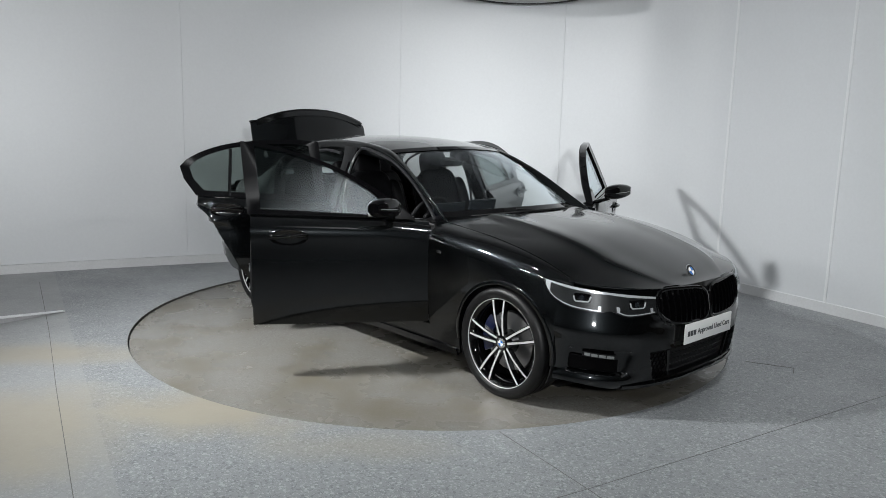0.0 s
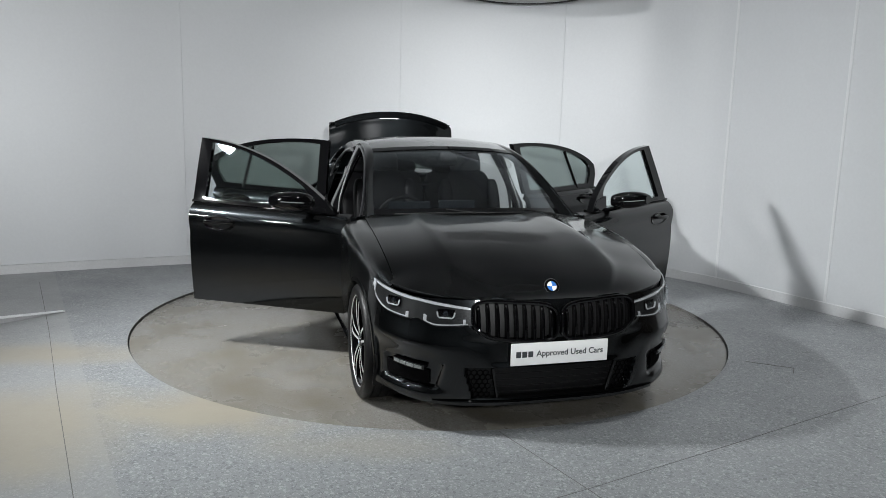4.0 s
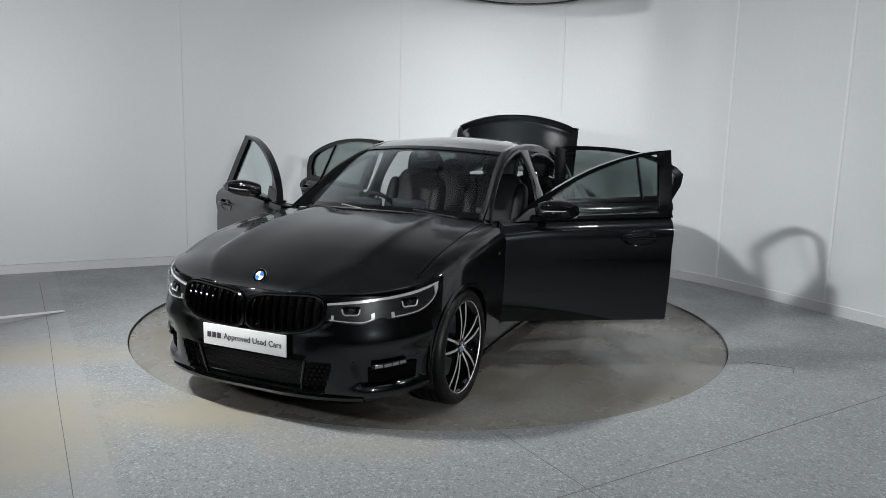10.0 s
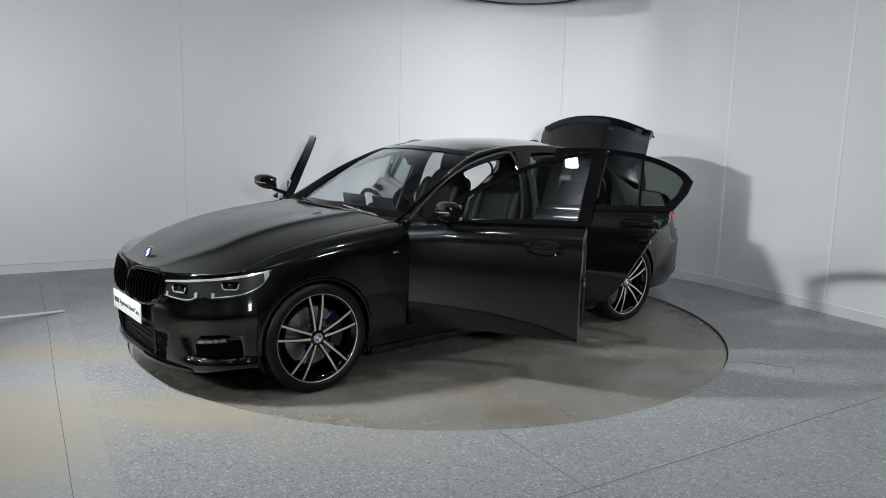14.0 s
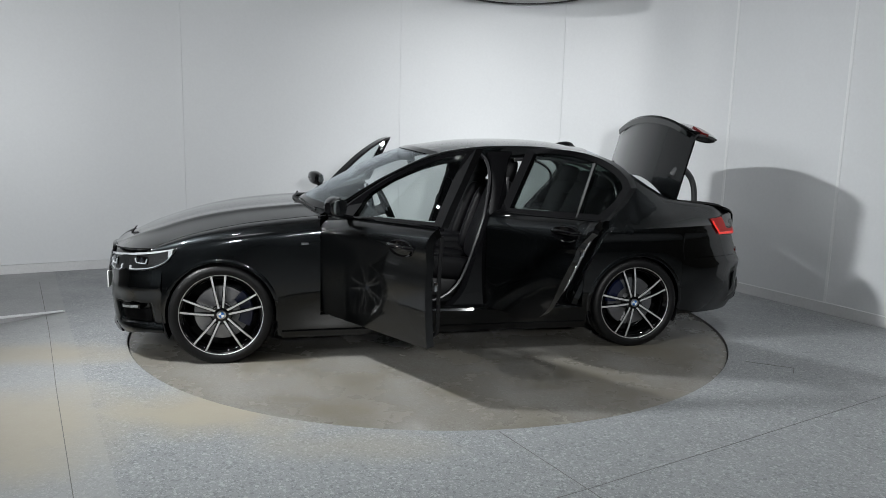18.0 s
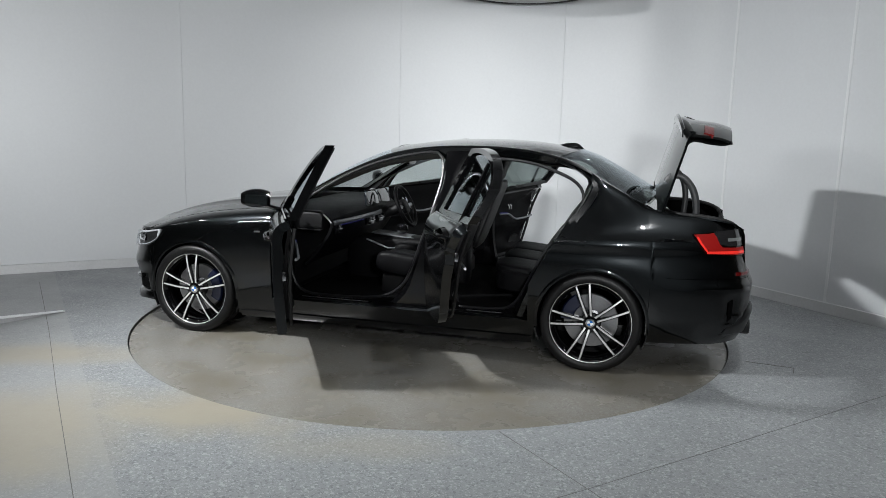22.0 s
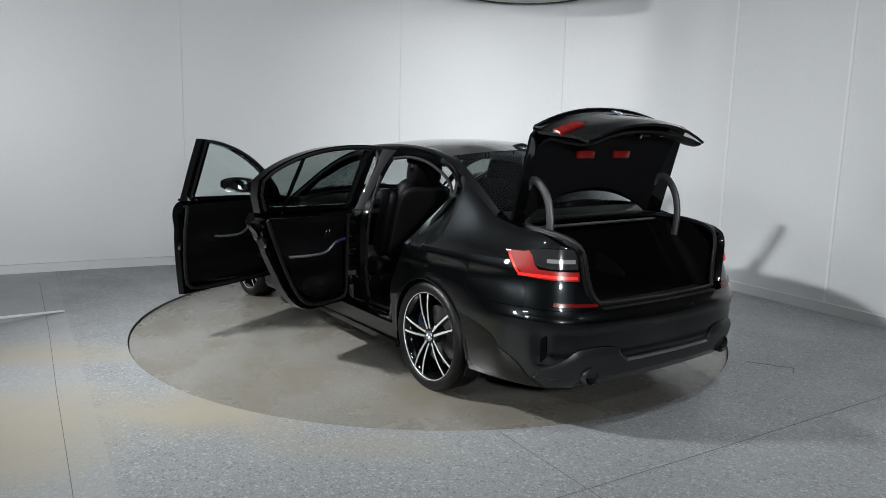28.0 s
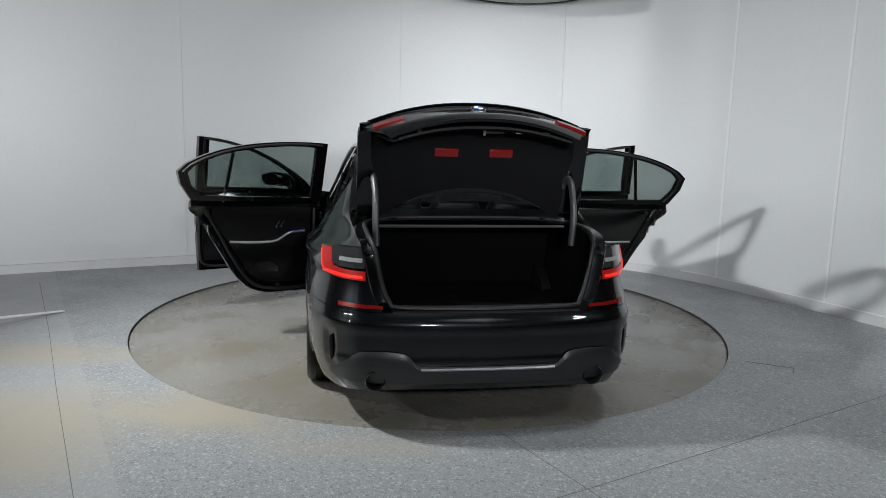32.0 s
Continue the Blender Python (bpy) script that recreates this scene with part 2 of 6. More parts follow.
def tube(points, radius, n=8, closed=False, bm=None, squash=1.0):
    """A rod along points; radius may be a list."""
    pts = [Vector(p) for p in points]
    m = len(pts)
    rad = radius if isinstance(radius, (list, tuple)) else [radius] * m
    P, up = [], None
    for i, p in enumerate(pts):
        a = pts[(i - 1) % m] if (closed or i) else p
        b = pts[(i + 1) % m] if (closed or i < m - 1) else p
        d = (b - a).normalized()
        if up is None:
            up = Vector((0, 0, 1)) if abs(d.z) < 0.9 else Vector((1, 0, 0))
        s = d.cross(up).normalized()
        up = s.cross(d).normalized()
        P.append([p + rad[i] * (math.cos(2 * math.pi * k / n) * s + squash * math.sin(2 * math.pi * k / n) * up) for k in range(n + 1)])
    bm = bm or bmesh.new()
    vs = add_grid(bm, P, close_u=closed)
    if not closed:
        bm.faces.new(vs[0][:-1])
        bm.faces.new(vs[-1][:-1][::-1])
    bmesh.ops.remove_doubles(bm, verts=bm.verts, dist=1e-6)
    return bm


def cushion(size, centre, power=4.0, turn=None, nu=28, nv=14, bm=None):
    """A softly rounded block (superellipsoid)."""
    def f(w):
        return math.copysign(abs(w) ** (2 / power), w)
    P = []
    for i in range(nu):
        a = 2 * math.pi * i / nu
        row = []
        for j in range(nv + 1):
            b = -math.pi / 2 + math.pi * j / nv
            v = Vector((f(math.cos(b)) * f(math.cos(a)) * size[0] / 2, f(math.cos(b)) * f(math.sin(a)) * size[1] / 2, f(math.sin(b)) * size[2] / 2))
            if turn is not None:
                v = turn @ v
            row.append(v + Vector(centre))
        P.append(row)
    bm = bm or bmesh.new()
    add_grid(bm, P, close_u=True)
    bmesh.ops.remove_doubles(bm, verts=bm.verts, dist=1e-5)
    return bm


def curve(xs, ys):
    """Monotone cubic through the knots; returns f(x)."""
    xs, ys = np.array(xs, float), np.array(ys, float)
    if xs[0] > xs[-1]:
        xs, ys = xs[::-1], ys[::-1]
    h, d = np.diff(xs), np.diff(ys) / np.diff(xs)
    m = np.zeros(len(xs))
    m[0], m[-1] = d[0], d[-1]
    for i in range(1, len(xs) - 1):
        if d[i - 1] * d[i] > 0:
            w1, w2 = 2 * h[i] + h[i - 1], h[i] + 2 * h[i - 1]
            m[i] = (w1 + w2) / (w1 / d[i - 1] + w2 / d[i])

    def f(x):
        x = min(max(x, xs[0]), xs[-1])
        i = min(max(int(np.searchsorted(xs, x)) - 1, 0), len(h) - 1)
        t = (x - xs[i]) / h[i]
        return float((1 + 2 * t) * (1 - t) ** 2 * ys[i] + t * (1 - t) ** 2 * h[i] * m[i] + t * t * (3 - 2 * t) * ys[i + 1] + t * t * (t - 1) * h[i] * m[i + 1])
    return f


def smooth_path(pts, n):
    """n points along a Catmull-Rom curve through pts, evenly spread."""
    p = [Vector(q) for q in pts]
    p = [2 * p[0] - p[1]] + p + [2 * p[-1] - p[-2]]
    fine = []
    for i in range(1, len(p) - 2):
        for k in range(12):
            t = k / 12
            fine.append(0.5 * ((2 * p[i]) + (p[i + 1] - p[i - 1]) * t + (2 * p[i - 1] - 5 * p[i] + 4 * p[i + 1] - p[i + 2]) * t * t + (3 * p[i] - p[i - 1] - 3 * p[i + 1] + p[i + 2]) * t ** 3))
    fine.append(p[-2])
    s = [0.0]
    for a, b in zip(fine, fine[1:]):
        s.append(s[-1] + (b - a).length)
    out, j = [], 0
    for k in range(n):
        w = s[-1] * k / (n - 1)
        while j < len(s) - 2 and s[j + 1] < w:
            j += 1
        out.append(fine[j].lerp(fine[j + 1], (w - s[j]) / max(1e-9, s[j + 1] - s[j])))
    return out


def ease(a, b, x):
    w = max(0.0, min(1.0, (x - a) / (b - a)))
    return w * w * (3 - 2 * w)

# ---- the studio ----
WALL_H = 6.1
plan = smooth_path([(-5.25, 0.57, 0), (-4.16, 1.27, 0), (-2.63, 2.02, 0), (-1.3, 2.55, 0), (0.0, 2.82, 0), (1.2, 2.72, 0), (2.1, 2.28, 0), (2.61, 1.77, 0), (2.88, 1.42, 0), (3.42, 0.44, 0), (3.70, -0.09, 0), (4.2, -1.05, 0)], 400)
plan_s = [0.0]
for a, b in zip(plan, plan[1:]):
    plan_s.append(plan_s[-1] + (b - a).length)


def along_wall(s, inward=0.0):
    """The wall line at s metres, moved into the room."""
    i = min(max(int(np.searchsorted(plan_s, s)) - 1, 0), len(plan) - 2)
    p = plan[i].lerp(plan[i + 1], (s - plan_s[i]) / (plan_s[i + 1] - plan_s[i]))
    d = (plan[min(i + 3, len(plan) - 1)] - plan[max(i - 2, 0)]).normalized()
    return p + inward * Vector((d.y, -d.x, 0))


def wall_strip(s0, s1, z0, z1, inner, thick, step=0.08, bm=None):
    n = max(2, int((s1 - s0) / step) + 1)
    P = []
    for k in range(n):
        s = s0 + (s1 - s0) * k / (n - 1)
        a, b = along_wall(s, inner), along_wall(s, inner - thick)
        P.append([(a.x, a.y, z0), (a.x, a.y, z1), (b.x, b.y, z1), (b.x, b.y, z0), (a.x, a.y, z0)])
    bm = bm or bmesh.new()
    vs = add_grid(bm, P)
    bm.faces.new(vs[0][:-1])
    bm.faces.new(vs[-1][:-1])
    bmesh.ops.remove_doubles(bm, verts=bm.verts, dist=1e-6)
    return bm


TOTAL = plan_s[-1]
wall = tagged(link("wall_north", wall_strip(0, TOTAL, 0, WALL_H, -0.012, 0.12), WALL, smooth=True), "curved light grey studio wall of tall panels", "wall", kind="structure")


def seam_at(x, y):
    return plan_s[min(range(len(plan)), key=lambda i: (plan[i] - Vector((x, y, 0))).length)]


SEAM_A = min(range(len(plan)), key=lambda i: (plan[i] - Vector((2.86, 1.47, 0))).length)
first = plan_s[SEAM_A]
seams = sorted([seam_at(-2.5, 2.1) - 2.2, seam_at(-2.62, 2.02), seam_at(-0.40, 2.78), first - 1.9, first, first + 1.17, first + 2.34])
edges = [0.0] + seams + [TOTAL]
for a, b in zip(edges, edges[1:]):
    part("panel", wall_strip(a + 0.001, b - 0.001, 0.09, WALL_H - 0.01, 0.0, 0.012), WALL, wall)
for s in seams:
    if s > first - 0.1:
        part("joint_strip", wall_strip(s - 0.012, s + 0.012, 0.09, WALL_H - 0.01, 0.006, 0.006, 0.02), TRIM, wall, "narrow white joint strip")
tagged(link("baseboard", wall_strip(0, TOTAL, 0.0, 0.088, 0.012, 0.03), BOARD), "low grey skirting along the wall", "skirting", kind="structure")

part("skirting_cap", wall_strip(first - 0.4, TOTAL, 0.088, 0.095, 0.014, 0.028), TRIM, wall, "thin white cap along the skirting")

HALL_H = 6.2
tagged(link("wall_south", box((18.0, 0.2, HALL_H), (-1, -8.1, HALL_H / 2)), HALLGREY, smooth=False), "plain grey wall behind the camera", "wall", kind="structure")
tagged(link("wall_west", box((0.2, 13.6, HALL_H), (-9.0, -2.2, HALL_H / 2)), DIM, smooth=False), "plain dim side wall", "wall", kind="structure")
tagged(link("wall_east", box((0.2, 13.6, HALL_H), (7.0, -2.2, HALL_H / 2)), DIM, smooth=False), "plain dim side wall", "wall", kind="structure")
tagged(link("wall_back", box((16.2, 0.2, HALL_H), (-1, 4.7, HALL_H / 2)), DIM, smooth=False), "plain dim hall wall behind the studio wall", "wall", kind="structure")
tagged(link("ceiling", box((18, 14.4, 0.12), (-1, -2.2, HALL_H + 0.06)), CEIL, smooth=False), "plain grey ceiling of the hall", "ceiling", kind="structure")

# tall barred window high in the side wall, seen mirrored in the door glass
window = tagged(new("window_1"), "tall bright window with horizontal bars", "window", kind="structure")
window.location = (-8.9, -0.48, 5.2)
part("window_frame", box((0.05, 0.6, 0.05), (0.03, 0, 0.725), bevel=0.006), HALLGREY, window)
part("window_frame", box((0.05, 0.6, 0.05), (0.03, 0, -0.725), bevel=0.006), HALLGREY, window)
for y in (-0.275, 0.275):
    part("window_frame", box((0.05, 0.05, 1.4), (0.03, y, 0), bevel=0.006), HALLGREY, window)
for k in range(5):
    part("pane", box((0.012, 0.5, 0.23), (0.02, 0, -0.56 + 0.28 * k)), DAYLIGHT, window, smooth=False)
    if k:
        part("window_bar", box((0.04, 0.5, 0.05), (0.03, 0, -0.70 + 0.28 * k), bevel=0.006), HALLGREY, window)

R_TABLE = 2.242
bm = bmesh.new()
P = []
for k in range(160):
    a = 2 * math.pi * k / 160
    c, s = math.cos(a), math.sin(a)
    far = 16.0
    P.append([((R_TABLE + 0.011) * c, (R_TABLE + 0.011) * s, -0.08), ((R_TABLE + 0.011) * c, (R_TABLE + 0.011) * s, 0.0), (3.0 * c, 3.0 * s, 0.0), (far * c, far * s, 0.0)])
add_grid(bm, P, close_u=True)
floor = tagged(link("floor", bm, FLOOR, smooth=False), "grey speckled vinyl floor with worn yellowish patches", "floor", kind="structure")
bm = lathe([(0.0, -0.068), (R_TABLE + 0.02, -0.068), (R_TABLE + 0.02, -0.085), (0.0, -0.085)], "z", 120)
part("turntable_pit", bm, SEAM, floor, "dark gap round the turntable")
part("pit_edge", lathe([(R_TABLE + 0.0105, -0.0015), (R_TABLE + 0.0105, -0.067), (R_TABLE + 0.0085, -0.067), (R_TABLE + 0.0085, -0.0015), (R_TABLE + 0.0105, -0.0015)], "z", 160), SEAM, floor, "dark edging of the turntable pit")


def floor_line(pts, width, label):
    """A dark joint in the floor covering."""
    bm = bmesh.new()
    pts = [Vector((*p, 0)) for p in pts]
    for a, b in zip(pts, pts[1:]):
        d = (b - a).normalized()
        n = Vector((-d.y, d.x, 0)) * width / 2
        box(((b - a).length, width, 0.0016), (a + b) / 2 + Vector((0, 0, 0.0008)), Matrix.Rotation(math.atan2(d.y, d.x), 4, "Z"), bm=bm)
    return part("floor_joint", bm, SEAM, floor, label, smooth=False)


floor_line([(-3.634, 0.965), (-2.75, -0.6), (-2.106, -1.781), (-1.431, -2.994), (-0.9, -4.0)], 0.0035, "thin dark joint in the vinyl")
floor_line([(0.36, -2.245), (0.693, -2.841), (1.1, -3.6)], 0.002, "thin dark joint in the vinyl")
floor_line([(0.2, -3.12), (0.693, -2.841), (1.35, -2.45), (2.75, -1.6)], 0.0015, "thin dark joint in the vinyl")
floor_line([(2.145, -1.002), (2.412, -1.128), (2.36, -1.23)], 0.005, "edge of a floor hatch")

table = new("turntable")
tagged(table, "round grey vinyl turntable set just below the floor", "turntable")
bm = lathe([(0.0, 0.0), (1.0, 0.0), (R_TABLE - 0.008, 0.0), (R_TABLE, -0.004), (R_TABLE, -0.044), (0.0, -0.044)], "z", 160)
part("disc", bm, TABLE, table)
part("edge_ring", lathe([(R_TABLE + 0.0005, -0.004), (R_TABLE + 0.003, -0.003), (R_TABLE + 0.003, -0.04), (R_TABLE + 0.0005, -0.04), (R_TABLE + 0.0005, -0.004)], "z", 160), DARKGREY, table, "dark metal edging")

# round fitting under the ceiling, over the far side of the turntable
DISH_Y, DISH_Z = 2.0, 2.861
lamp = new("ceiling_fitting")
tagged(lamp, "round grey ceiling fitting with a dark rim", "ceiling fitting")
lamp.location = (0.887, DISH_Y, DISH_Z)
part("dish", lathe([(0.6367, 0.0), (0.631, 0.0136), (0.5912, 0.1137), (0.4093, 0.2274), (0.0, 0.2501), (0.0, 0.2672), (0.4207, 0.2445), (0.6083, 0.1251), (0.6504, 0.0136), (0.6367, 0.0)], "z", 64), DISH, lamp)
part("rim", lathe([(0.6322, -0.0045), (0.6549, -0.0045), (0.6549, 0.0136), (0.6322, 0.0136), (0.6322, -0.0045)], "z", 64), DARKGREY, lamp, "dark metal rim")
for k in range(3):
    a = 2 * math.pi * k / 3
    part("hanger", tube([(0.3 * math.cos(a), 0.3 * math.sin(a), 0.22), (0.3 * math.cos(a), 0.3 * math.sin(a), HALL_H - DISH_Z)], 0.008), DARKGREY, lamp)

# long tapering foot of a stand, its point towards the turntable
TIP, END, RISE = Vector((-2.906, -0.063, 0.0)), Vector((-3.522, -0.914, 0.0)), 0.102
away = (TIP - END).cross(Vector((0, 0, 1))).normalized()
foot = tagged(new("stand_leg"), "white tapering leg of a stand resting on the floor", "stand leg")


def wedge(z0, z1, half, tip_rise):
    """A prism from the tip to the far end, between two heights at that end."""
    bm = bmesh.new()
    va = [bm.verts.new(q + away * d + Vector((0, 0, z))) for d in (-half, half) for q, z in ((TIP, tip_rise * 0.2), (END, z0), (END, z1), (TIP, tip_rise))]
    for f in ((0, 1, 2, 3), (7, 6, 5, 4), (0, 4, 5, 1), (1, 5, 6, 2), (2, 6, 7, 3), (3, 7, 4, 0)):
        bm.faces.new([va[k] for k in f])
    return bm


part("bar", wedge(RISE - 0.018, RISE, 0.022, 0.008), TRIM, foot, smooth=False)
part("side_plate", wedge(0.0, RISE - 0.018, 0.008, 0.001), DISH, foot, "grey side of the leg", smooth=False)
# ---- the car: x forward, y to its left, origin on the ground between the axles ----
car = tagged(new("car"), "black four-door saloon with doors and boot open on a turntable", "car")
AXLE, WHEEL_Z = 1.4255, 0.325
ARCH_R = 0.35

# plan outline of the left half, nose to tail
OX = [2.205, 2.20, 2.165, 2.09, 1.97, 1.80, 1.62, 1.42, 1.1, 0.8, 0.3, -0.3, -0.9, -1.2, -1.43, -1.75, -2.0, -2.2, -2.325, -2.40, -2.44, -2.455, -2.46]
OY = [0.0, 0.2, 0.42, 0.61, 0.762, 0.855, 0.893, 0.905, 0.904, 0.898, 0.896, 0.897, 0.90, 0.905, 0.908, 0.898, 0.872, 0.815, 0.74, 0.625, 0.42, 0.2, 0.0]
OT = [0.0]
for k in range(1, len(OX)):
    OT.append(OT[-1] + math.hypot(OX[k] - OX[k - 1], OY[k] - OY[k - 1]))
out_x, out_y = curve(OT, OX), curve(OT, OY)
T_END = OT[-1]


def at_x(x):
    """Outline parameter at x."""
    lo, hi = 0.0, T_END
    for _ in range(40):
        mid = (lo + hi) / 2
        if out_x(mid) > x:
            lo = mid
        else:
            hi = mid
    return (lo + hi) / 2


# how far the skin lies inside the outline, by height, at five stations
ZK = [0.13, 0.20, 0.30, 0.42, 0.55, 0.66, 0.76, 0.88, 1.02]
INSET = {0.0: [0.10, 0.03, 0.010, 0, 0.002, 0.02, 0.06, 0.14, 0.25],
         OT[4]: [0.06, 0.018, 0.006, 0, 0.012, 0.035, 0.06, 0.13, 0.25],
         OT[8]: [0.06, 0.038, 0.024, 0.012, 0.003, 0, 0, 0.006, 0.035],
         OT[14]: [0.06, 0.038, 0.026, 0.012, 0.003, 0, 0.002, 0.01, 0.05],
         OT[18]: [0.16, 0.09, 0.035, 0.006, 0.002, 0.028, 0.06, 0.085, 0.12],
         T_END: [0.16, 0.09, 0.035, 0.006, 0.0, 0.04, 0.08, 0.11, 0.15]}
inset_rows = [curve(list(INSET), [v[j] for v in INSET.values()]) for j in range(len(ZK))]
inset_cache = {}


def skin(t, z):
    """A point of the left body side, at outline parameter t and height z."""
    key = round(t, 4)
    if key not in inset_cache:
        e = 0.01
        dx, dy = out_x(min(t + e, T_END)) - out_x(max(t - e, 0)), out_y(min(t + e, T_END)) - out_y(max(t - e, 0))
        if t < e or t > T_END - e:
            dx, dy = 0.0, (1.0 if t < e else -1.0)
        l = math.hypot(dx, dy)
        inset_cache[key] = (out_x(t), out_y(t), -dy / l, dx / l, curve(ZK, [r(t) for r in inset_rows]))
    x, y, nx, ny, f = inset_cache[key]
    d = f(z)
    side = max(0.0, min(1.0, (0.95 - x) / 0.5, (x + 2.25) / 0.35))
    d -= side * (0.008 * math.exp(-((z - 0.835) / 0.022) ** 2) - 0.006 * math.exp(-((z - 0.77) / 0.035) ** 2))
    return Vector((x + nx * d, max(0.0, y + ny * d), z))


def arch(x, r=ARCH_R):
    """Height of the wheel-arch edge at x, or none."""
    for c in (AXLE, -AXLE):
        if abs(x - c) < r:
            return WHEEL_Z + math.sqrt(r * r - (x - c) ** 2)
    return None


# upper edge of the side: bonnet shut line, waist, C pillar, boot edge
EDGE_X = [1.83, 1.6, 1.4, 1.2, 1.0, 0.8, 0.5, 0.0, -0.6, -1.1, -1.34, -1.45, -1.6, -1.75, -1.95, -2.12, -2.25]
EDGE_Y = [0.762, 0.765, 0.762, 0.757, 0.75, 0.742, 0.80, 0.815, 0.818, 0.80, 0.62, 0.637, 0.652, 0.663, 0.655, 0.635, 0.60]
EDGE_Z = [0.748, 0.828, 0.873, 0.905, 0.926, 0.942, 0.945, 0.948, 0.958, 0.98, 1.272, 1.215, 1.138, 1.058, 1.022, 1.005, 0.99]
edge_y, edge_z = curve(EDGE_X, EDGE_Y), curve(EDGE_X, EDGE_Z)
shoulder_z = curve([1.85, 1.6, 1.2, 0.8, 0.0, -0.8, -1.3, -1.7, -2.0, -2.3], [0.70, 0.745, 0.80, 0.835, 0.84, 0.845, 0.86, 0.87, 0.875, 0.86])


def column(t, z0, top=True, n_low=9, n_up=8, z1=None, edge=None):
    """One upright line of the side from z0 to its upper edge."""
    x = out_x(t)
    zs = z1 if z1 is not None else shoulder_z(x)
    zs = max(zs, z0 + 0.002)
    pts = [skin(t, z0 + (zs - z0) * k / (n_low - 1)) for k in range(n_low)]
    if top:
        a = pts[-1]
        e = edge or Vector((x, edge_y(x), edge_z(x)))
        below = skin(t, zs - 0.03)
        d = (a - below) / 0.03
        h = (e.z - a.z)
        ctrl = Vector((x, a.y + d.y * h * 0.7, e.z - 0.25 * h * (1 if x > -1.25 and x < 0.8 else 0.35)))
        if x < -1.25:
            f = max(0.0, min(1.0, (x + 1.95) / 0.25))
            ctrl = ctrl.lerp(Vector((x, a.y - 0.015, a.z + 0.36 * h)).lerp((a + e) / 2, 0.4), f)
        for k in range(1, n_up + 1):
            w = k / n_up
            pts.append((1 - w) ** 2 * a + 2 * w * (1 - w) * ctrl + w * w * e)
    return pts


def flank(t, z0, e, n_low=12, n_up=14):
    """One upright line of the rear flank: skin to the shoulder crease, then a rounded haunch running hollow into the pillar edge e."""
    x = out_x(t)
    zs = max(shoulder_z(x), z0 + 0.002)
    pts = [skin(t, z0 + (zs - z0) * k / (n_low - 1)) for k in range(n_low)]
    a = pts[-1]
    h = e.z - a.z
    w = max(0.0, a.y - e.y)
    lean = 0.46 * ease(-1.75, -1.45, x)
    b = a + Vector((0, -min(0.12, 0.50 * w), 0.30 * min(h, 0.2)))
    c = e + Vector((0, lean * 0.5 * h + (0.25 * w if lean < 0.2 else 0.0), -0.5 * h * min(1.0, 0.35 + lean)))
    if x < -1.372:
        # the edge turns over towards the screen
        over = e + Vector((0, 0.30 * w, -0.14 * h - 0.01))
        c = over.lerp(c, ease(-1.46, -1.372, x))
    for k in range(1, n_up + 1):
        v = k / n_up
        pts.append((1 - v) ** 3 * a + 3 * v * (1 - v) ** 2 * b + 3 * v * v * (1 - v) * c + v ** 3 * e)
    return pts


def flank_top(x):
    """Upper edge of the flank: the glazing plane at the rear door, the pillar edge behind it."""
    e = Vector((x, edge_y(x), edge_z(x)))
    z = edge_z(min(x, -1.34))
    w = ease(-1.372, -1.20, x)
    return e.lerp(Vector((x, 0.826 - 0.46 * (z - 0.955), z)), w) if x > -1.372 else e


def xs_between(a, b, n, extra=()):
    """Stations from a down to b, thickened round the wheel arches."""
    xs = {round(a + (b - a) * k / n, 4) for k in range(n + 1)}
    for c in extra:
        for k in range(25):
            x = c + ARCH_R * math.cos(math.pi * k / 24) * 0.9999
            if b < x < a:
                xs.add(round(x, 4))
    return sorted(xs, reverse=True)


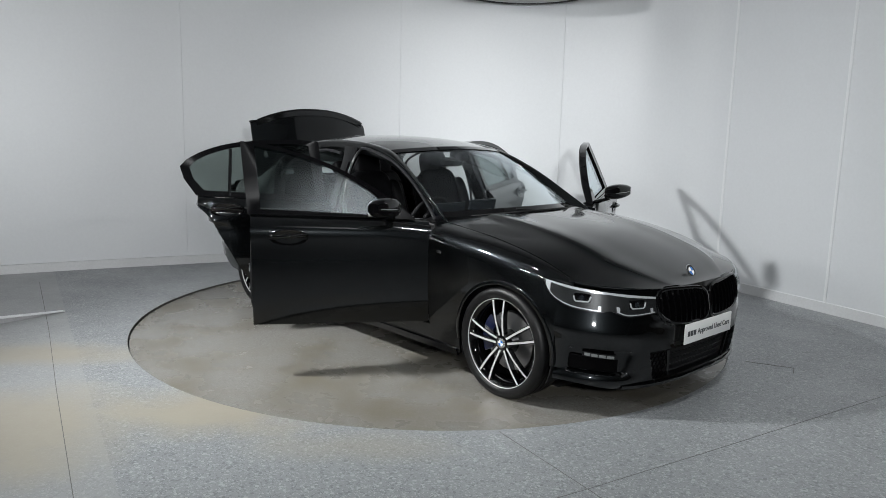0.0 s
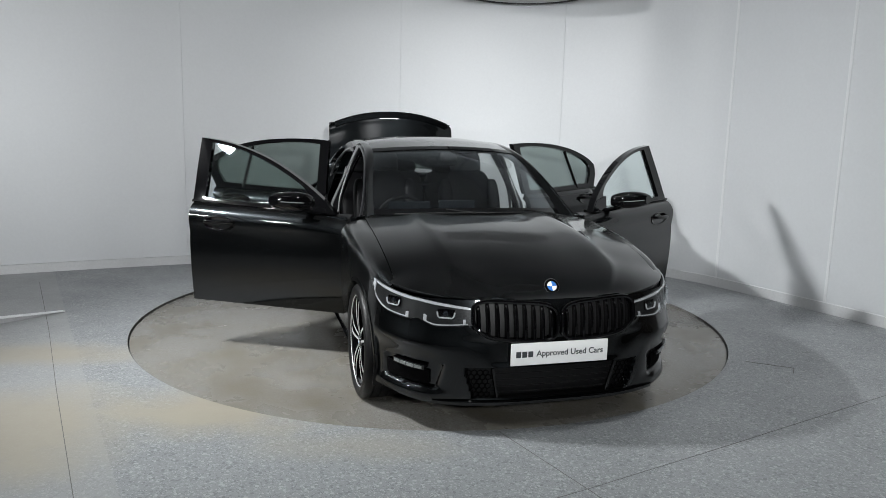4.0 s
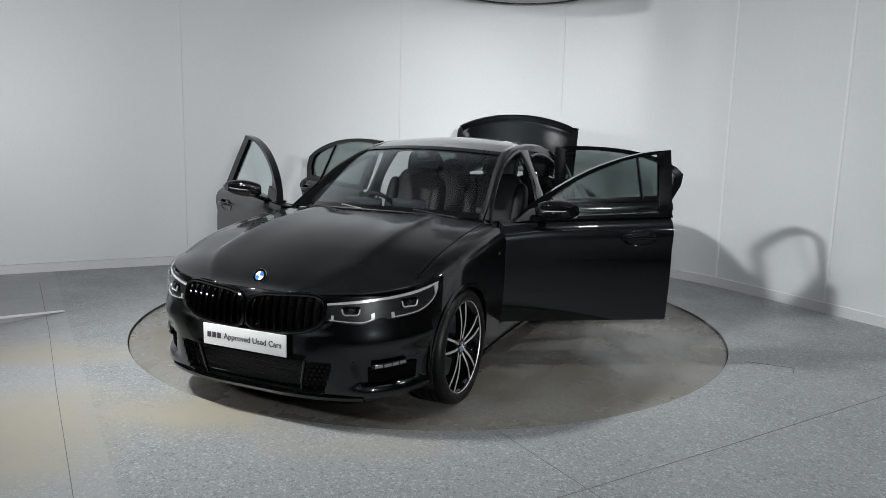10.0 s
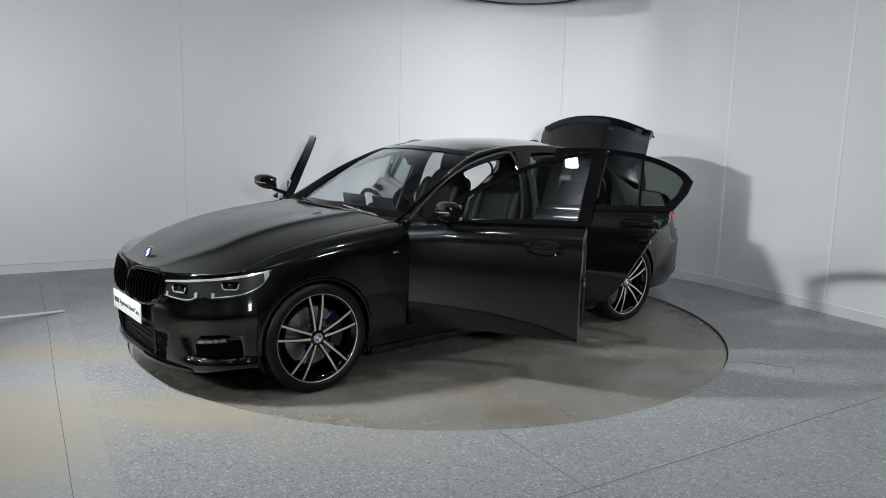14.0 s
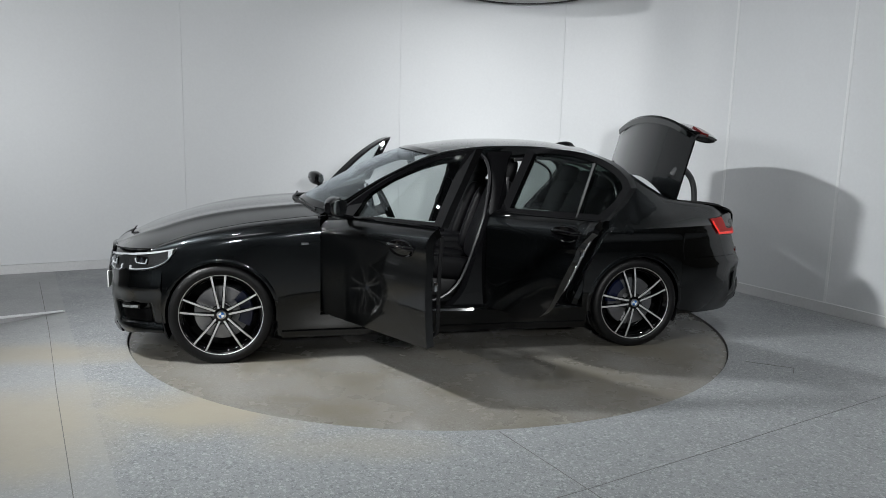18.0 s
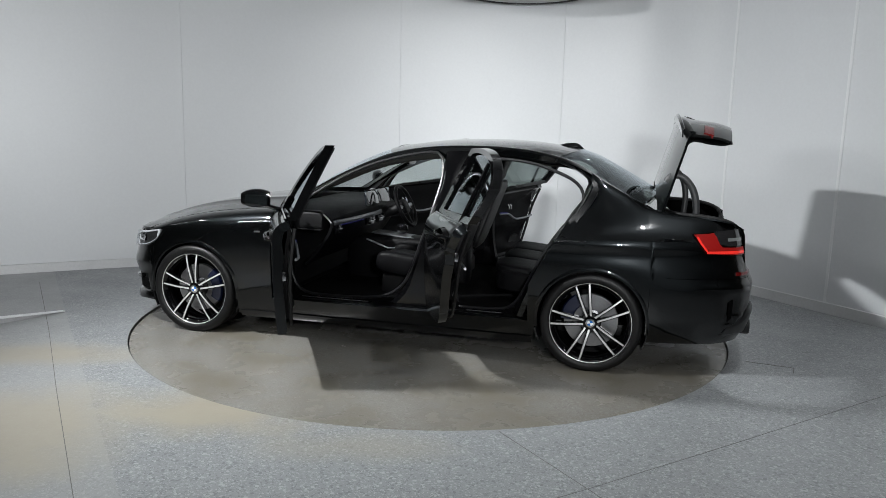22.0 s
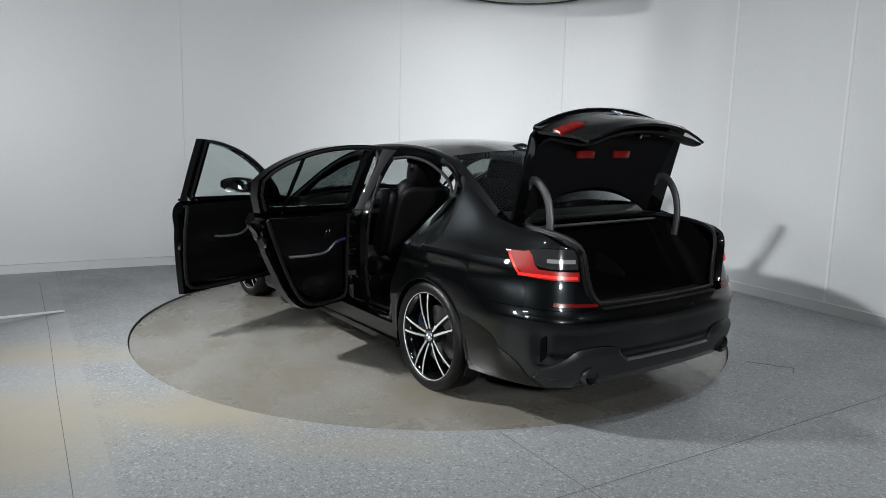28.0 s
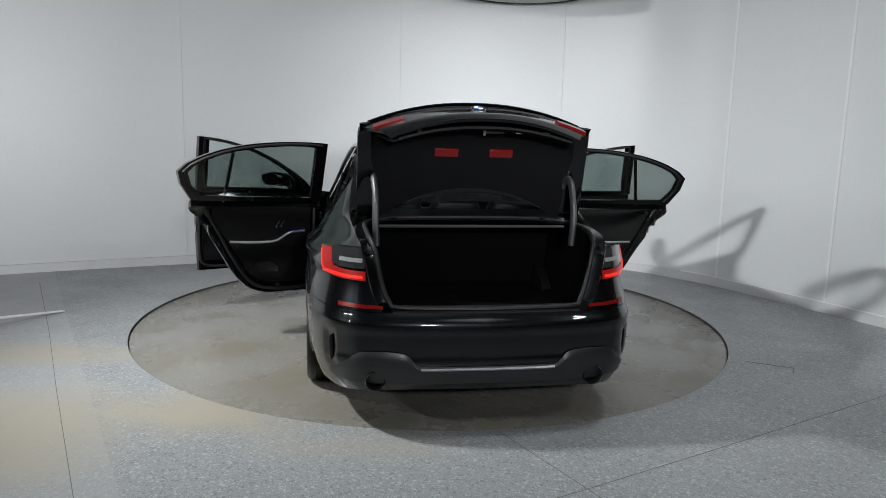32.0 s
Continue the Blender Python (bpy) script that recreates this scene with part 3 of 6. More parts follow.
SIDES = ((1, "left"), (-1, "right"))
for sd, _ in SIDES:
    # front wing
    cols = []
    for x in [1.85, 1.83, 1.81] + xs_between(1.787, 0.803, 22, (AXLE,)):
        z = arch(x)
        low = 0.70 if x > 1.8 else (0.30 if x > AXLE else 0.2)
        cols.append(column(at_x(x), z if z else low))
    part("front_wing", slab(cols, 0.02, flip=sd), PAINT, car)
    # flared lip round the arch
    for c in (AXLE, -AXLE):
        ring = []
        for k in range(33):
            a = math.radians(-8 + 196 * k / 32)
            x, z = c + ARCH_R * math.cos(a), WHEEL_Z + ARCH_R * math.sin(a)
            p = skin(at_x(x), max(z, 0.2))
            ring.append([Vector((c + r * math.cos(a), p.y + dy, WHEEL_Z + r * math.sin(a))) for r, dy in ((ARCH_R + 0.016, 0.0005), (ARCH_R + 0.005, 0.005), (ARCH_R - 0.008, 0.004), (ARCH_R - 0.012, -0.03))])
        part("arch_lip", slab(ring, 0.004, flip=sd), PAINT, car)
        # dark liner
        ring = []
        for k in range(25):
            a = math.radians(-25 + 230 * k / 24)
            ring.append([Vector((c + 0.362 * math.cos(a), y, WHEEL_Z + 0.362 * math.sin(a))) for y in (0.86, 0.75, 0.6, 0.5)])
        part("wheel_arch_liner", slab(ring, 0.006, out=(c, 0.7, WHEEL_Z), flip=sd), PLASTIC, car)
        ring = [[Vector((c + r * math.cos(2 * math.pi * k / 24), 0.49, WHEEL_Z + 0.03 + r * math.sin(2 * math.pi * k / 24))) for r in (0.0, 0.2, 0.37)] for k in range(25)]
        part("inner_arch_wall", slab(ring, 0.006, flip=sd), PLASTIC, car)
    # sill
    cols = [[skin(at_x(x), z) for z in (0.175, 0.19, 0.22, 0.26, 0.285, 0.305)] + [Vector((x, 0.86, 0.318)), Vector((x, 0.80, 0.32)), Vector((x, 0.70, 0.31))] for x in np.linspace(1.075, -1.065, 24)]
    part("sill", slab(cols, 0.02, flip=sd), PAINT, car)
    cols = [[skin(at_x(x), z) + Vector((0, 0.012 - 0.10 * (0.2 - z), 0)) for z in (0.155, 0.165, 0.18, 0.2)] for x in np.linspace(1.05, -1.05, 20)]
    part("side_skirt", slab(cols, 0.015, flip=sd), GLOSS, car, "gloss black side skirt blade")
    # rear quarter, from the door edge to the lamp corner
    dog = curve([-0.93, -0.97, -1.03, -1.10, -1.17, -1.23, -1.262, -1.345, -1.372], [0.34, 0.43, 0.57, 0.70, 0.83, 0.935, 0.985, 1.12, 1.2])
    cols = []
    for x in xs_between(-1.02, -1.372, 16, (-AXLE,)):
        lo = arch(x) or 0.30
        hi = max(dog(x), lo + 0.01)
        line = flank(at_x(x), lo, flank_top(x), 26, 30)
        zz = [p.z for p in line]
        col = []
        for k in range(27):
            z = lo + (hi - lo) * k / 26
            j = min(max(int(np.searchsorted(zz, z)) - 1, 0), len(line) - 2)
            col.append(line[j].lerp(line[j + 1], max(0.0, min(1.0, (z - zz[j]) / max(1e-9, zz[j + 1] - zz[j])))))
        cols.append(col)
    part("door_edge_panel", slab(cols, 0.02, flip=sd), PAINT, car)
    cols = []
    for x in xs_between(-1.372, -1.7745, 17, (-AXLE,)) + [-1.786, -1.80]:
        lo = arch(x) or 0.62
        cols.append(flank(at_x(x), min(lo, 0.84) if x > -1.7755 else 0.62, flank_top(x)))
    for k in range(1, 26):
        t = at_x(-1.80) + (at_x(-2.385) - at_x(-1.80)) * k / 25
        xx = out_x(t)
        w = min(1.0, max(0.0, (-2.15 - xx) / 0.235))
        e = Vector((xx + 0.05 * w, edge_y(xx) - 0.015 * w, edge_z(xx) - 0.045 * w * w))
        cols.append(flank(t, 0.6505 if k > 3 else 0.62 + 0.0305 * k / 3, e))
    part("rear_quarter", slab(cols, 0.02, flip=sd), PAINT, car)
    # rear corner between lamp and boot opening
    cols = []
    t0, t1 = at_x(-2.383), at_x(-2.424)
    for k in range(9):
        w = k / 8
        t = t0 + (t1 - t0) * w
        zt = 0.92 - 0.26 * w ** 0.75
        cols.append([skin(t, 0.6505 + (max(zt, 0.66) - 0.6505) * j / 10) for j in range(11)])
    part("rear_corner_panel", slab(cols, 0.02, flip=sd), PAINT, car)

for sd, _ in SIDES:
    for x0, x1 in ((0.62, 0.08), (-0.58, -0.86)):
        part("sill_plate", slab([[Vector((x, y, z)) for y, z in ((0.835, 0.3225), (0.825, 0.3245), (0.795, 0.3245), (0.785, 0.3225))] for x in np.linspace(x0, x1, 6)], 0.003, out=(0, 0.8, 0.0), flip=sd), GLOSS, car, "gloss black sill tread plate")
        part("sill_plate_line", tube([(x, 0.812 * sd, 0.3255) for x in np.linspace(x0 - 0.02, x1 + 0.02, 4)], 0.0022, 5), SATIN, car, "thin bright line on the sill plate")

# ---- bumpers ----
def grille_edge(y, z):
    """Below 1 inside a kidney of the grille."""
    a, b = (y - 0.225) / 0.213, (z - 0.605 - 0.012 * (y - 0.225) / 0.213) / 0.094
    return (abs(a) ** 3.6 + abs(b) ** 3.4) ** 0.28


def front_relief(y, z):
    """How far the bumper face sinks behind its plain skin: pockets, creases and blades."""
    d = 0.0
    pocket = ease(0.575, 0.61, y + 0.25 * (z - 0.3)) * (1 - ease(0.815, 0.835, y)) * ease(0.243, 0.258, z - 0.10 * max(0, y - 0.62)) * (1 - ease(0.372, 0.382, z - 0.08 * (y - 0.6)))
    d += 0.026 * pocket
    under = ease(0.50, 0.64, y) * (1 - ease(0.385, 0.47, z - 0.12 * (y - 0.6))) * ease(0.20, 0.27, z)
    d += 0.013 * under
    d -= 0.010 * ease(0.42, 0.66, y) * math.exp(-((z - 0.475 - 0.12 * (y - 0.6)) / 0.055) ** 2)
    d -= 0.009 * ease(0.46, 0.66, y) * (1 - ease(0.215, 0.258, z - 0.10 * max(0, y - 0.62)))
    half_w = 0.455 + 0.30 * (z - 0.30)
    mouth = (1 - ease(half_w - 0.012, half_w + 0.004, y)) * ease(0.205, 0.213, z) * (1 - ease(0.362, 0.37, z))
    d += 0.05 * mouth
    d += 0.010 * (1 - ease(0.36, 0.50, y - 0.9 * (z - 0.5))) * ease(0.37, 0.40, z) * (1 - ease(0.50, 0.53, z))
    line = abs((y - 0.335) * 0.52 - (z - 0.505) * 0.854)
    d -= 0.007 * math.exp(-(line / 0.008) ** 2) * ease(0.32, 0.36, y) * (1 - ease(0.455, 0.49, y))
    d += 0.030 * (1 - ease(0.93, 1.0, grille_edge(y, z)))
    return d


half = []
for k in range(91):
    t = at_x(1.787) * k / 90
    lo = 0.165 + 0.045 * ease(0.55, 0.95, k / 90)
    col = []
    for z in np.linspace(lo, 0.705, 66):
        p = skin(t, z)
        _, _, nx, ny, _ = inset_cache[round(t, 4)]
        d = front_relief(p.y, z)
        col.append(Vector((p.x + nx * d, max(0.0, p.y + ny * d), z)))
    half.append(col)
rows = [[Vector((p.x, -p.y, p.z)) for p in col] for col in half[:0:-1]] + half
part("front_bumper", slab(rows, 0.012, out=(1.6, 0, 0.4)), PAINT, car)

t0, t1 = at_x(-1.7775), T_END
half = []
for k in range(71):
    t = t0 + (t1 - t0) * k / 70
    x = out_x(t)
    lo = 0.225 + 0.03 * min(1, max(0, (t - at_x(-2.2)) / 0.5))
    col = []
    for j in range(41):
        z = lo + (0.648 - lo) * j / 40
        p = skin(t, z)
        _, _, nx, ny, _ = inset_cache[round(t, 4)]
        back = ease(-2.18, -2.32, x) if x < -2.18 else 0.0
        d = 0.006 * back * ease(0.40, 0.44, z) * (1 - ease(0.53, 0.575, z)) - 0.006 * math.exp(-((z - 0.60) / 0.02) ** 2) * ease(-1.95, -2.25, x)
        d += 0.010 * (1 - ease(-2.245, -2.225, x)) * ease(-2.32, -2.29, x) * ease(0.35, 0.38, z) * (1 - ease(0.50, 0.56, z))
        col.append(Vector((p.x + nx * d, max(0.0, p.y + ny * d), z)))
    half.append(col)
rows = half + [[Vector((p.x, -p.y, p.z)) for p in col] for col in half[-2::-1]]
part("rear_bumper", slab(rows, 0.02, out=(-2.0, 0, 0.4)), PAINT, car)
# top ledge of the bumper under the boot opening
rows = []
for y in np.linspace(-0.47, 0.47, 25):
    a = abs(y)
    x = -2.438 + 0.11 * a * a
    rows.append([Vector((x + 0.012, y, 0.645)), Vector((x + 0.03, y, 0.652)), Vector((x + 0.10, y, 0.654)), Vector((x + 0.17, y, 0.650))])
part("loading_lip", slab(rows, 0.02, out=(-2.3, 0, 0.3)), PLASTIC, car, "ribbed black loading sill")

# ---- bonnet ----
hood_zc = curve([2.14, 2.07, 1.98, 1.88, 1.67, 1.46, 1.25, 1.04, 0.95], [0.708, 0.745, 0.785, 0.823, 0.89, 0.935, 0.962, 0.981, 0.988])
nose = [skin(OT[2] * 1.03 * k / 12, 0.708) for k in range(13)]
edge_pts = [skin(OT[2] * 1.03 + (at_x(1.84) - OT[2] * 1.03) * k / 14, 0.708 + 0.04 * (k / 14)) for k in range(15)]
edge_pts += [Vector((x, edge_y(x) - 0.004, edge_z(x) + 0.002)) for x in np.linspace(1.80, 0.80, 26)]
rows = []
N = len(edge_pts)
for i in range(N):
    w = i / (N - 1)
    e = edge_pts[i]
    xc = nose[0].x + (0.955 - nose[0].x) * (w ** 1.15)
    row = []
    for j in range(41):
        v = j / 40
        if i == 0:
            f = v * 12
            k = min(int(f), 11)
            p = nose[k].lerp(nose[k + 1], f - k)
        else:
            x = xc + (e.x - xc) * v ** 2.0
            y = e.y * v
            zc = hood_zc(xc)
            z = zc + (e.z - zc) * v ** 2.4
            z += 0.013 * min(1, w * 3.5) * (math.exp(-(v - 0.60) / 0.05) if v > 0.60 else math.exp(-((0.60 - v) / 0.17) ** 2))
            p = Vector((x, y, z))
        row.append(p)
    rows.append(row)
grid = np.array([[tuple(p) for p in r] for r in rows])
for _ in range(5):
    # ease the turn from the nose edge into the side edges
    soft = grid.copy()
    soft[1:-1] = 0.25 * grid[:-2] + 0.5 * grid[1:-1] + 0.25 * grid[2:]
    keep = np.linspace(0, 1, 41)[None, :, None] ** 9
    grid = soft * (1 - keep) + grid * keep
rows = [[Vector(p) for p in r] for r in grid]
full = [[Vector((p.x, -p.y, p.z)) for p in r[:0:-1]] + r for r in rows]
part("bonnet", slab(full, 0.018, out=(1.5, 0, 0.4)), PAINT, car)
rows = [[Vector((0.965 - 0.25 * abs(y / 0.72) ** 2.2, y, 0.975 - 0.04 * abs(y / 0.72) ** 2)), Vector((0.88 - 0.26 * abs(y / 0.72) ** 2.2, y, 0.968 - 0.035 * abs(y / 0.72) ** 2))] for y in np.linspace(-0.72, 0.72, 25)]
part("cowl", slab(rows, 0.02, out=(0.8, 0, 0.5)), PLASTIC, car, "black plastic scuttle panel")

# ---- roof, pillars and screens ----
RAIL = [(0.80, 0.742, 0.945), (0.62, 0.715, 1.048), (0.40, 0.672, 1.178), (0.20, 0.637, 1.274), (0.0, 0.61, 1.342), (-0.25, 0.592, 1.387), (-0.6, 0.582, 1.404), (-0.9, 0.585, 1.39), (-1.15, 0.597, 1.345), (-1.3, 0.615, 1.29), (-1.45, 0.637, 1.215), (-1.6, 0.652, 1.138), (-1.74, 0.662, 1.062)]
INNER = [(0.70, 0.66, 0.955), (0.52, 0.64, 1.075), (0.32, 0.605, 1.20), (0.14, 0.572, 1.295), (-0.03, 0.545, 1.362), (-0.3, 0.535, 1.405), (-0.6, 0.53, 1.417), (-0.9, 0.53, 1.405), (-1.15, 0.535, 1.363), (-1.28, 0.545, 1.315), (-1.42, 0.56, 1.24), (-1.56, 0.58, 1.16), (-1.70, 0.60, 1.078)]
ra, rb = smooth_path(RAIL, 60), smooth_path(INNER, 60)
for sd, _ in SIDES:
    rows = []
    for a, b in zip(ra, rb):
        m = (a + b) / 2 + Vector((0, 0.012, 0.014)) * (0.2 + 0.8 * ease(-1.36, -1.05, a.x))
        deep = 0.045 * ease(-1.28, -1.0, a.x) * (1 - ease(0.3, 0.7, a.x))
        low = a + Vector((0, -0.012, -0.028 - 0.4 * deep))
        rows.append([a + Vector((0, -0.022, -0.03 - deep)), low, a] + [(1 - w) ** 2 * a + 2 * w * (1 - w) * m + w * w * b for w in (0.25, 0.5, 0.75, 1.0)])
    part("roof_rail", slab(rows, 0.012, out=(-0.3, 0, 1.0), flip=sd), PAINT, car)


def between(left, crown_x, crown_z, n=17, power=2.0):
    """Rows across the car from a left edge line, bowed forward and up at the middle."""
    rows = []
    for i, p in enumerate(left):
        w = i / (len(left) - 1)
        cx, cz = crown_x(w), crown_z(w)
        rows.append([Vector((p.x + cx * (1 - abs(v) ** power), p.y * v, p.z + cz * (1 - abs(v) ** power))) for v in np.linspace(-1, 1, n)])
    return rows


lead = smooth_path(INNER[:5], 16)
tops = smooth_path(INNER[4:9], 24)
tail = smooth_path(INNER[8:], 14)
W = between(lead, lambda w: 0.22 - 0.10 * w, lambda w: 0.028 + 0.002 * w)
part("windscreen", slab(W, 0.005, lift=-0.002, out=(0, 0, 0.7)), SCREENGLASS, car, "slightly tinted windscreen")
R = between(tops, lambda w: 0.12 * (1 - w) ** 4 - 0.12 * w ** 4, lambda w: 0.030 + 0.004 * math.sin(math.pi * w) + 0.012 * w)
part("roof_panel", slab(R, 0.015, out=(-0.5, 0, 0.7)), PAINT, car)
Bk = between(tail, lambda w: -0.12, lambda w: 0.042 + 0.01 * w)
part("rear_screen", slab(Bk, 0.005, lift=-0.002, out=(-1.0, 0, 0.7)), PRIVACY, car, "dark tinted rear screen")
# dark ceramic borders of the screens
rows = [[W[i][j] + Vector((0, 0, 0.001)) for j in range(17)] for i in (15, 14)]
part("screen_band", slab([[q for q in r] for r in rows], 0.003, lift=0.002, out=(0, 0, 0.7)), GLOSS, car)
rows = [[W[i][j] for j in range(17)] for i in (0, 1)]
part("screen_band", slab(rows, 0.003, lift=0.002, out=(0, 0, 0.7)), GLOSS, car)
# aerial fin
P = []
for k in range(13):
    w = k / 12
    x = -1.04 - 0.24 * w
    h = 0.062 * math.sin(math.pi * min(1, w * 0.62)) ** 1.2 * (1 if w < 0.8 else 1 - (w - 0.8) * 2.2)
    zb = 1.425 - 0.16 * (max(0, -x - 0.98)) - 0.35 * max(0, -x - 1.1) ** 2
    hw = 0.034 * math.sin(math.pi * (0.12 + 0.8 * w))
    P.append([Vector((x, hw * math.cos(a), zb - 0.012 + (h + 0.012) * math.sin(a))) for a in np.linspace(0, math.pi, 11)])
part("aerial_fin", slab(P, 0.004, out=(-1.15, 0, 1.3)), PAINT, car, "shark fin roof aerial")

# ---- doors ----
HINGE_F, HINGE_R = Vector((0.785, 0.875, 0.3)), Vector((-0.335, 0.885, 0.3))
OPEN_F, OPEN_R = 62.0, 66.0


def side_glass_y(x, z):
    """Half-width of the glazing plane at x and z."""
    return 0.812 - 0.46 * (z - 0.955) - 0.06 * (z - 0.955) ** 2


def ring_mesh(outer, inner, thick, bm=None):
    """A flat frame between two (x, z) outlines on the glazing plane."""
    bm = bm or bmesh.new()
    n = len(outer)
    def v(q, d):
        return bm.verts.new((q[0], side_glass_y(*q) - d, q[1]))
    A, B = [v(q, -0.012) for q in outer], [v(q, -0.004) for q in inner]
    C, D = [v(q, thick) for q in outer], [v(q, thick) for q in inner]
    for i in range(n):
        j = (i + 1) % n
        bm.faces.new((A[i], A[j], B[j], B[i]))
        bm.faces.new((C[i], C[j], D[j], D[i]))
        bm.faces.new((A[i], A[j], C[j], C[i]))
        bm.faces.new((B[i], B[j], D[j], D[i]))
    return bm


def pane(outline, depth, thick=0.004):
    bm = bmesh.new()
    A = [bm.verts.new((x, side_glass_y(x, z) - depth, z)) for x, z in outline]
    B = [bm.verts.new((x, side_glass_y(x, z) - depth - thick, z)) for x, z in outline]
    bm.faces.new(A), bm.faces.new(B[::-1])
    n = len(A)
    for i in range(n):
        bm.faces.new((A[i], A[(i + 1) % n], B[(i + 1) % n], B[i]))
    return bm


def door(front_door, sd):
    name = "front_door" if front_door else "rear_door"
    hinge = HINGE_F if front_door else HINGE_R
    # outer skin
    cols = []
    if front_door:
        for x in np.linspace(0.790, -0.285, 30):
            cols.append(column(at_x(x), 0.315, edge=Vector((x, 0.742 + (0.815 - 0.742) * min(1, (0.795 - x) / 0.25), 0.952 + 0.022 * (0.8 - x)))))
    else:
        dogleg = curve([-0.297, -0.68, -0.80, -0.89, -0.96, -1.02, -1.09, -1.16, -1.245], [0.318, 0.318, 0.342, 0.405, 0.495, 0.60, 0.72, 0.845, 0.935])
        for x in list(np.linspace(-0.297, -0.86, 15)) + list(np.linspace(-0.88, -1.245, 22)):
            z0 = dogleg(x)
            zs = max(0.845, z0 + 0.01)
            cols.append(column(at_x(x), z0, z1=zs, edge=Vector((x, 0.815, max(0.985 + 0.025 * max(0, -x - 0.6), zs + 0.012)))))
    rake = (lambda x: max(0.0, (0.1 - x) / 0.385)) if front_door else (lambda x: max(0.0, 1 - (-0.297 - x) / 0.5))
    cols = [[p - Vector((0.035 * (p.z - 0.32) * min(1, rake(p.x)), 0, 0)) for p in c] for c in cols]
    bm = slab(cols, 0.05, flip=1)
    body = link(name, bm, PAINT)
    # window frame
    if front_door:
        top_o = [(0.70, 0.952), (0.60, 1.043), (0.40, 1.167), (0.20, 1.265), (0.0, 1.335), (-0.2, 1.381), (-0.368, 1.398)]
        top_i = [(0.53, 0.968), (0.47, 1.088), (0.34, 1.17), (0.165, 1.252), (-0.015, 1.317), (-0.15, 1.35), (-0.285, 1.37)]
        rear_o, rear_i = [(-0.347, 1.2), (-0.331, 1.07), (-0.322, 0.975)], [(-0.265, 1.2), (-0.252, 1.08), (-0.247, 1.003)]
        front_o, front_i = [(0.2, 0.962), (0.5, 0.955)], [(0.1, 0.992), (0.35, 0.983)]
    else:
        top_o = [(-0.378, 1.398), (-0.5, 1.405), (-0.7, 1.402), (-0.9, 1.384), (-1.08, 1.348), (-1.22, 1.298), (-1.315, 1.245)]
        top_i = [(-0.45, 1.366), (-0.54, 1.374), (-0.7, 1.371), (-0.885, 1.353), (-1.055, 1.318), (-1.18, 1.275), (-1.262, 1.232)]
        rear_o, rear_i = [(-1.362, 1.195), (-1.335, 1.11), (-1.255, 1.0)], [(-1.298, 1.19), (-1.27, 1.11), (-1.20, 1.033)]
        front_o, front_i = [(-0.9, 0.99), (-0.338, 0.98)], [(-0.85, 1.02), (-0.418, 1.008)]
    outer, inner = [], []
    a = smooth_path([(x, z, 0) for x, z in top_o], 24)
    b = smooth_path([(x, z, 0) for x, z in top_i], 24)
    outer += [(p.x, p.y) for p in a]
    inner += [(p.x, p.y) for p in b]
    outer += rear_o + front_o
    inner += rear_i + front_i
    part("window_frame", ring_mesh(outer, inner, 0.04), GLOSS, body, "gloss black window frame")
    part("window_glass", pane(inner, 0.012), GLASS if front_door else PRIVACY, body, "clear tinted window" if front_door else "dark privacy window")
    # rubber seal round the frame, seen on the inner side
    seal = [(x, side_glass_y(x, z) - 0.046, z) for x, z in [((o[0] + i[0]) / 2, (o[1] + i[1]) / 2) for o, i in zip(outer, inner)][:27]]
    part("frame_seal", tube(seal, 0.009, 6), PLASTIC, body, "black rubber seal")
    # chrome-less waist moulding
    x0, x1 = (0.70, -0.32) if front_door else (-0.34, -1.24)
    strip = [(x, 0.824 if x < 0.5 else 0.824 - 0.35 * (x - 0.5), (0.957 + 0.022 * (0.8 - x)) if front_door else (0.982 + 0.025 * max(0, -x - 0.6))) for x in np.linspace(x0, x1, 14)]
    part("waist_strip", tube(strip, 0.009, 6), GLOSS, body)
    if not front_door:
        part("glass_divider", tube([(-1.03, side_glass_y(-1.03, 0.985) + 0.0, 0.985), (-1.015, side_glass_y(-1.0, 1.32) + 0.0, 1.322)], 0.013, 6), GLOSS, body)
    # handle
    hx, hz = (-0.085, 0.862) if front_door else (-1.05, 0.922)
    yk = skin(at_x(hx), 0.84).y
    bm = lathe([(0.0, -0.001), (0.070, 0.001), (0.084, 0.006), (0.091, 0.008), (0.096, 0.003), (0.096, -0.02)], "y", 40)
    bmesh.ops.scale(bm, vec=(1.2, 1, 0.52), verts=bm.verts)
    bmesh.ops.rotate(bm, matrix=Matrix.Rotation(radians(-8), 3, "X"), verts=bm.verts)
    bmesh.ops.translate(bm, vec=(hx, yk - 0.001, hz - 0.012), verts=bm.verts)
    part("handle_bowl", bm, GLOSS, body)
    pts = [(hx + 0.105, yk - 0.005, hz + 0.002), (hx + 0.085, yk + 0.022, hz + 0.004), (hx + 0.03, yk + 0.034, hz + 0.003), (hx - 0.04, yk + 0.034, hz), (hx - 0.085, yk + 0.024, hz - 0.003), (hx - 0.105, yk - 0.005, hz - 0.004)]
    part("door_handle", tube(smooth_path(pts, 20), 0.0135, 10), GLOSS, body, "gloss black door handle")
    # inner shell and trim card
    if front_door:
        xs = np.linspace(0.70, -0.26, 20)
        lowz = lambda x: 0.40
        topz = 0.945
    else:
        xs = np.linspace(-0.40, -1.10, 18)
        lowz = curve([-0.4, -0.70, -0.84, -0.96, -1.10], [0.40, 0.405, 0.475, 0.65, 0.87])
        topz = 0.955
    cols = []
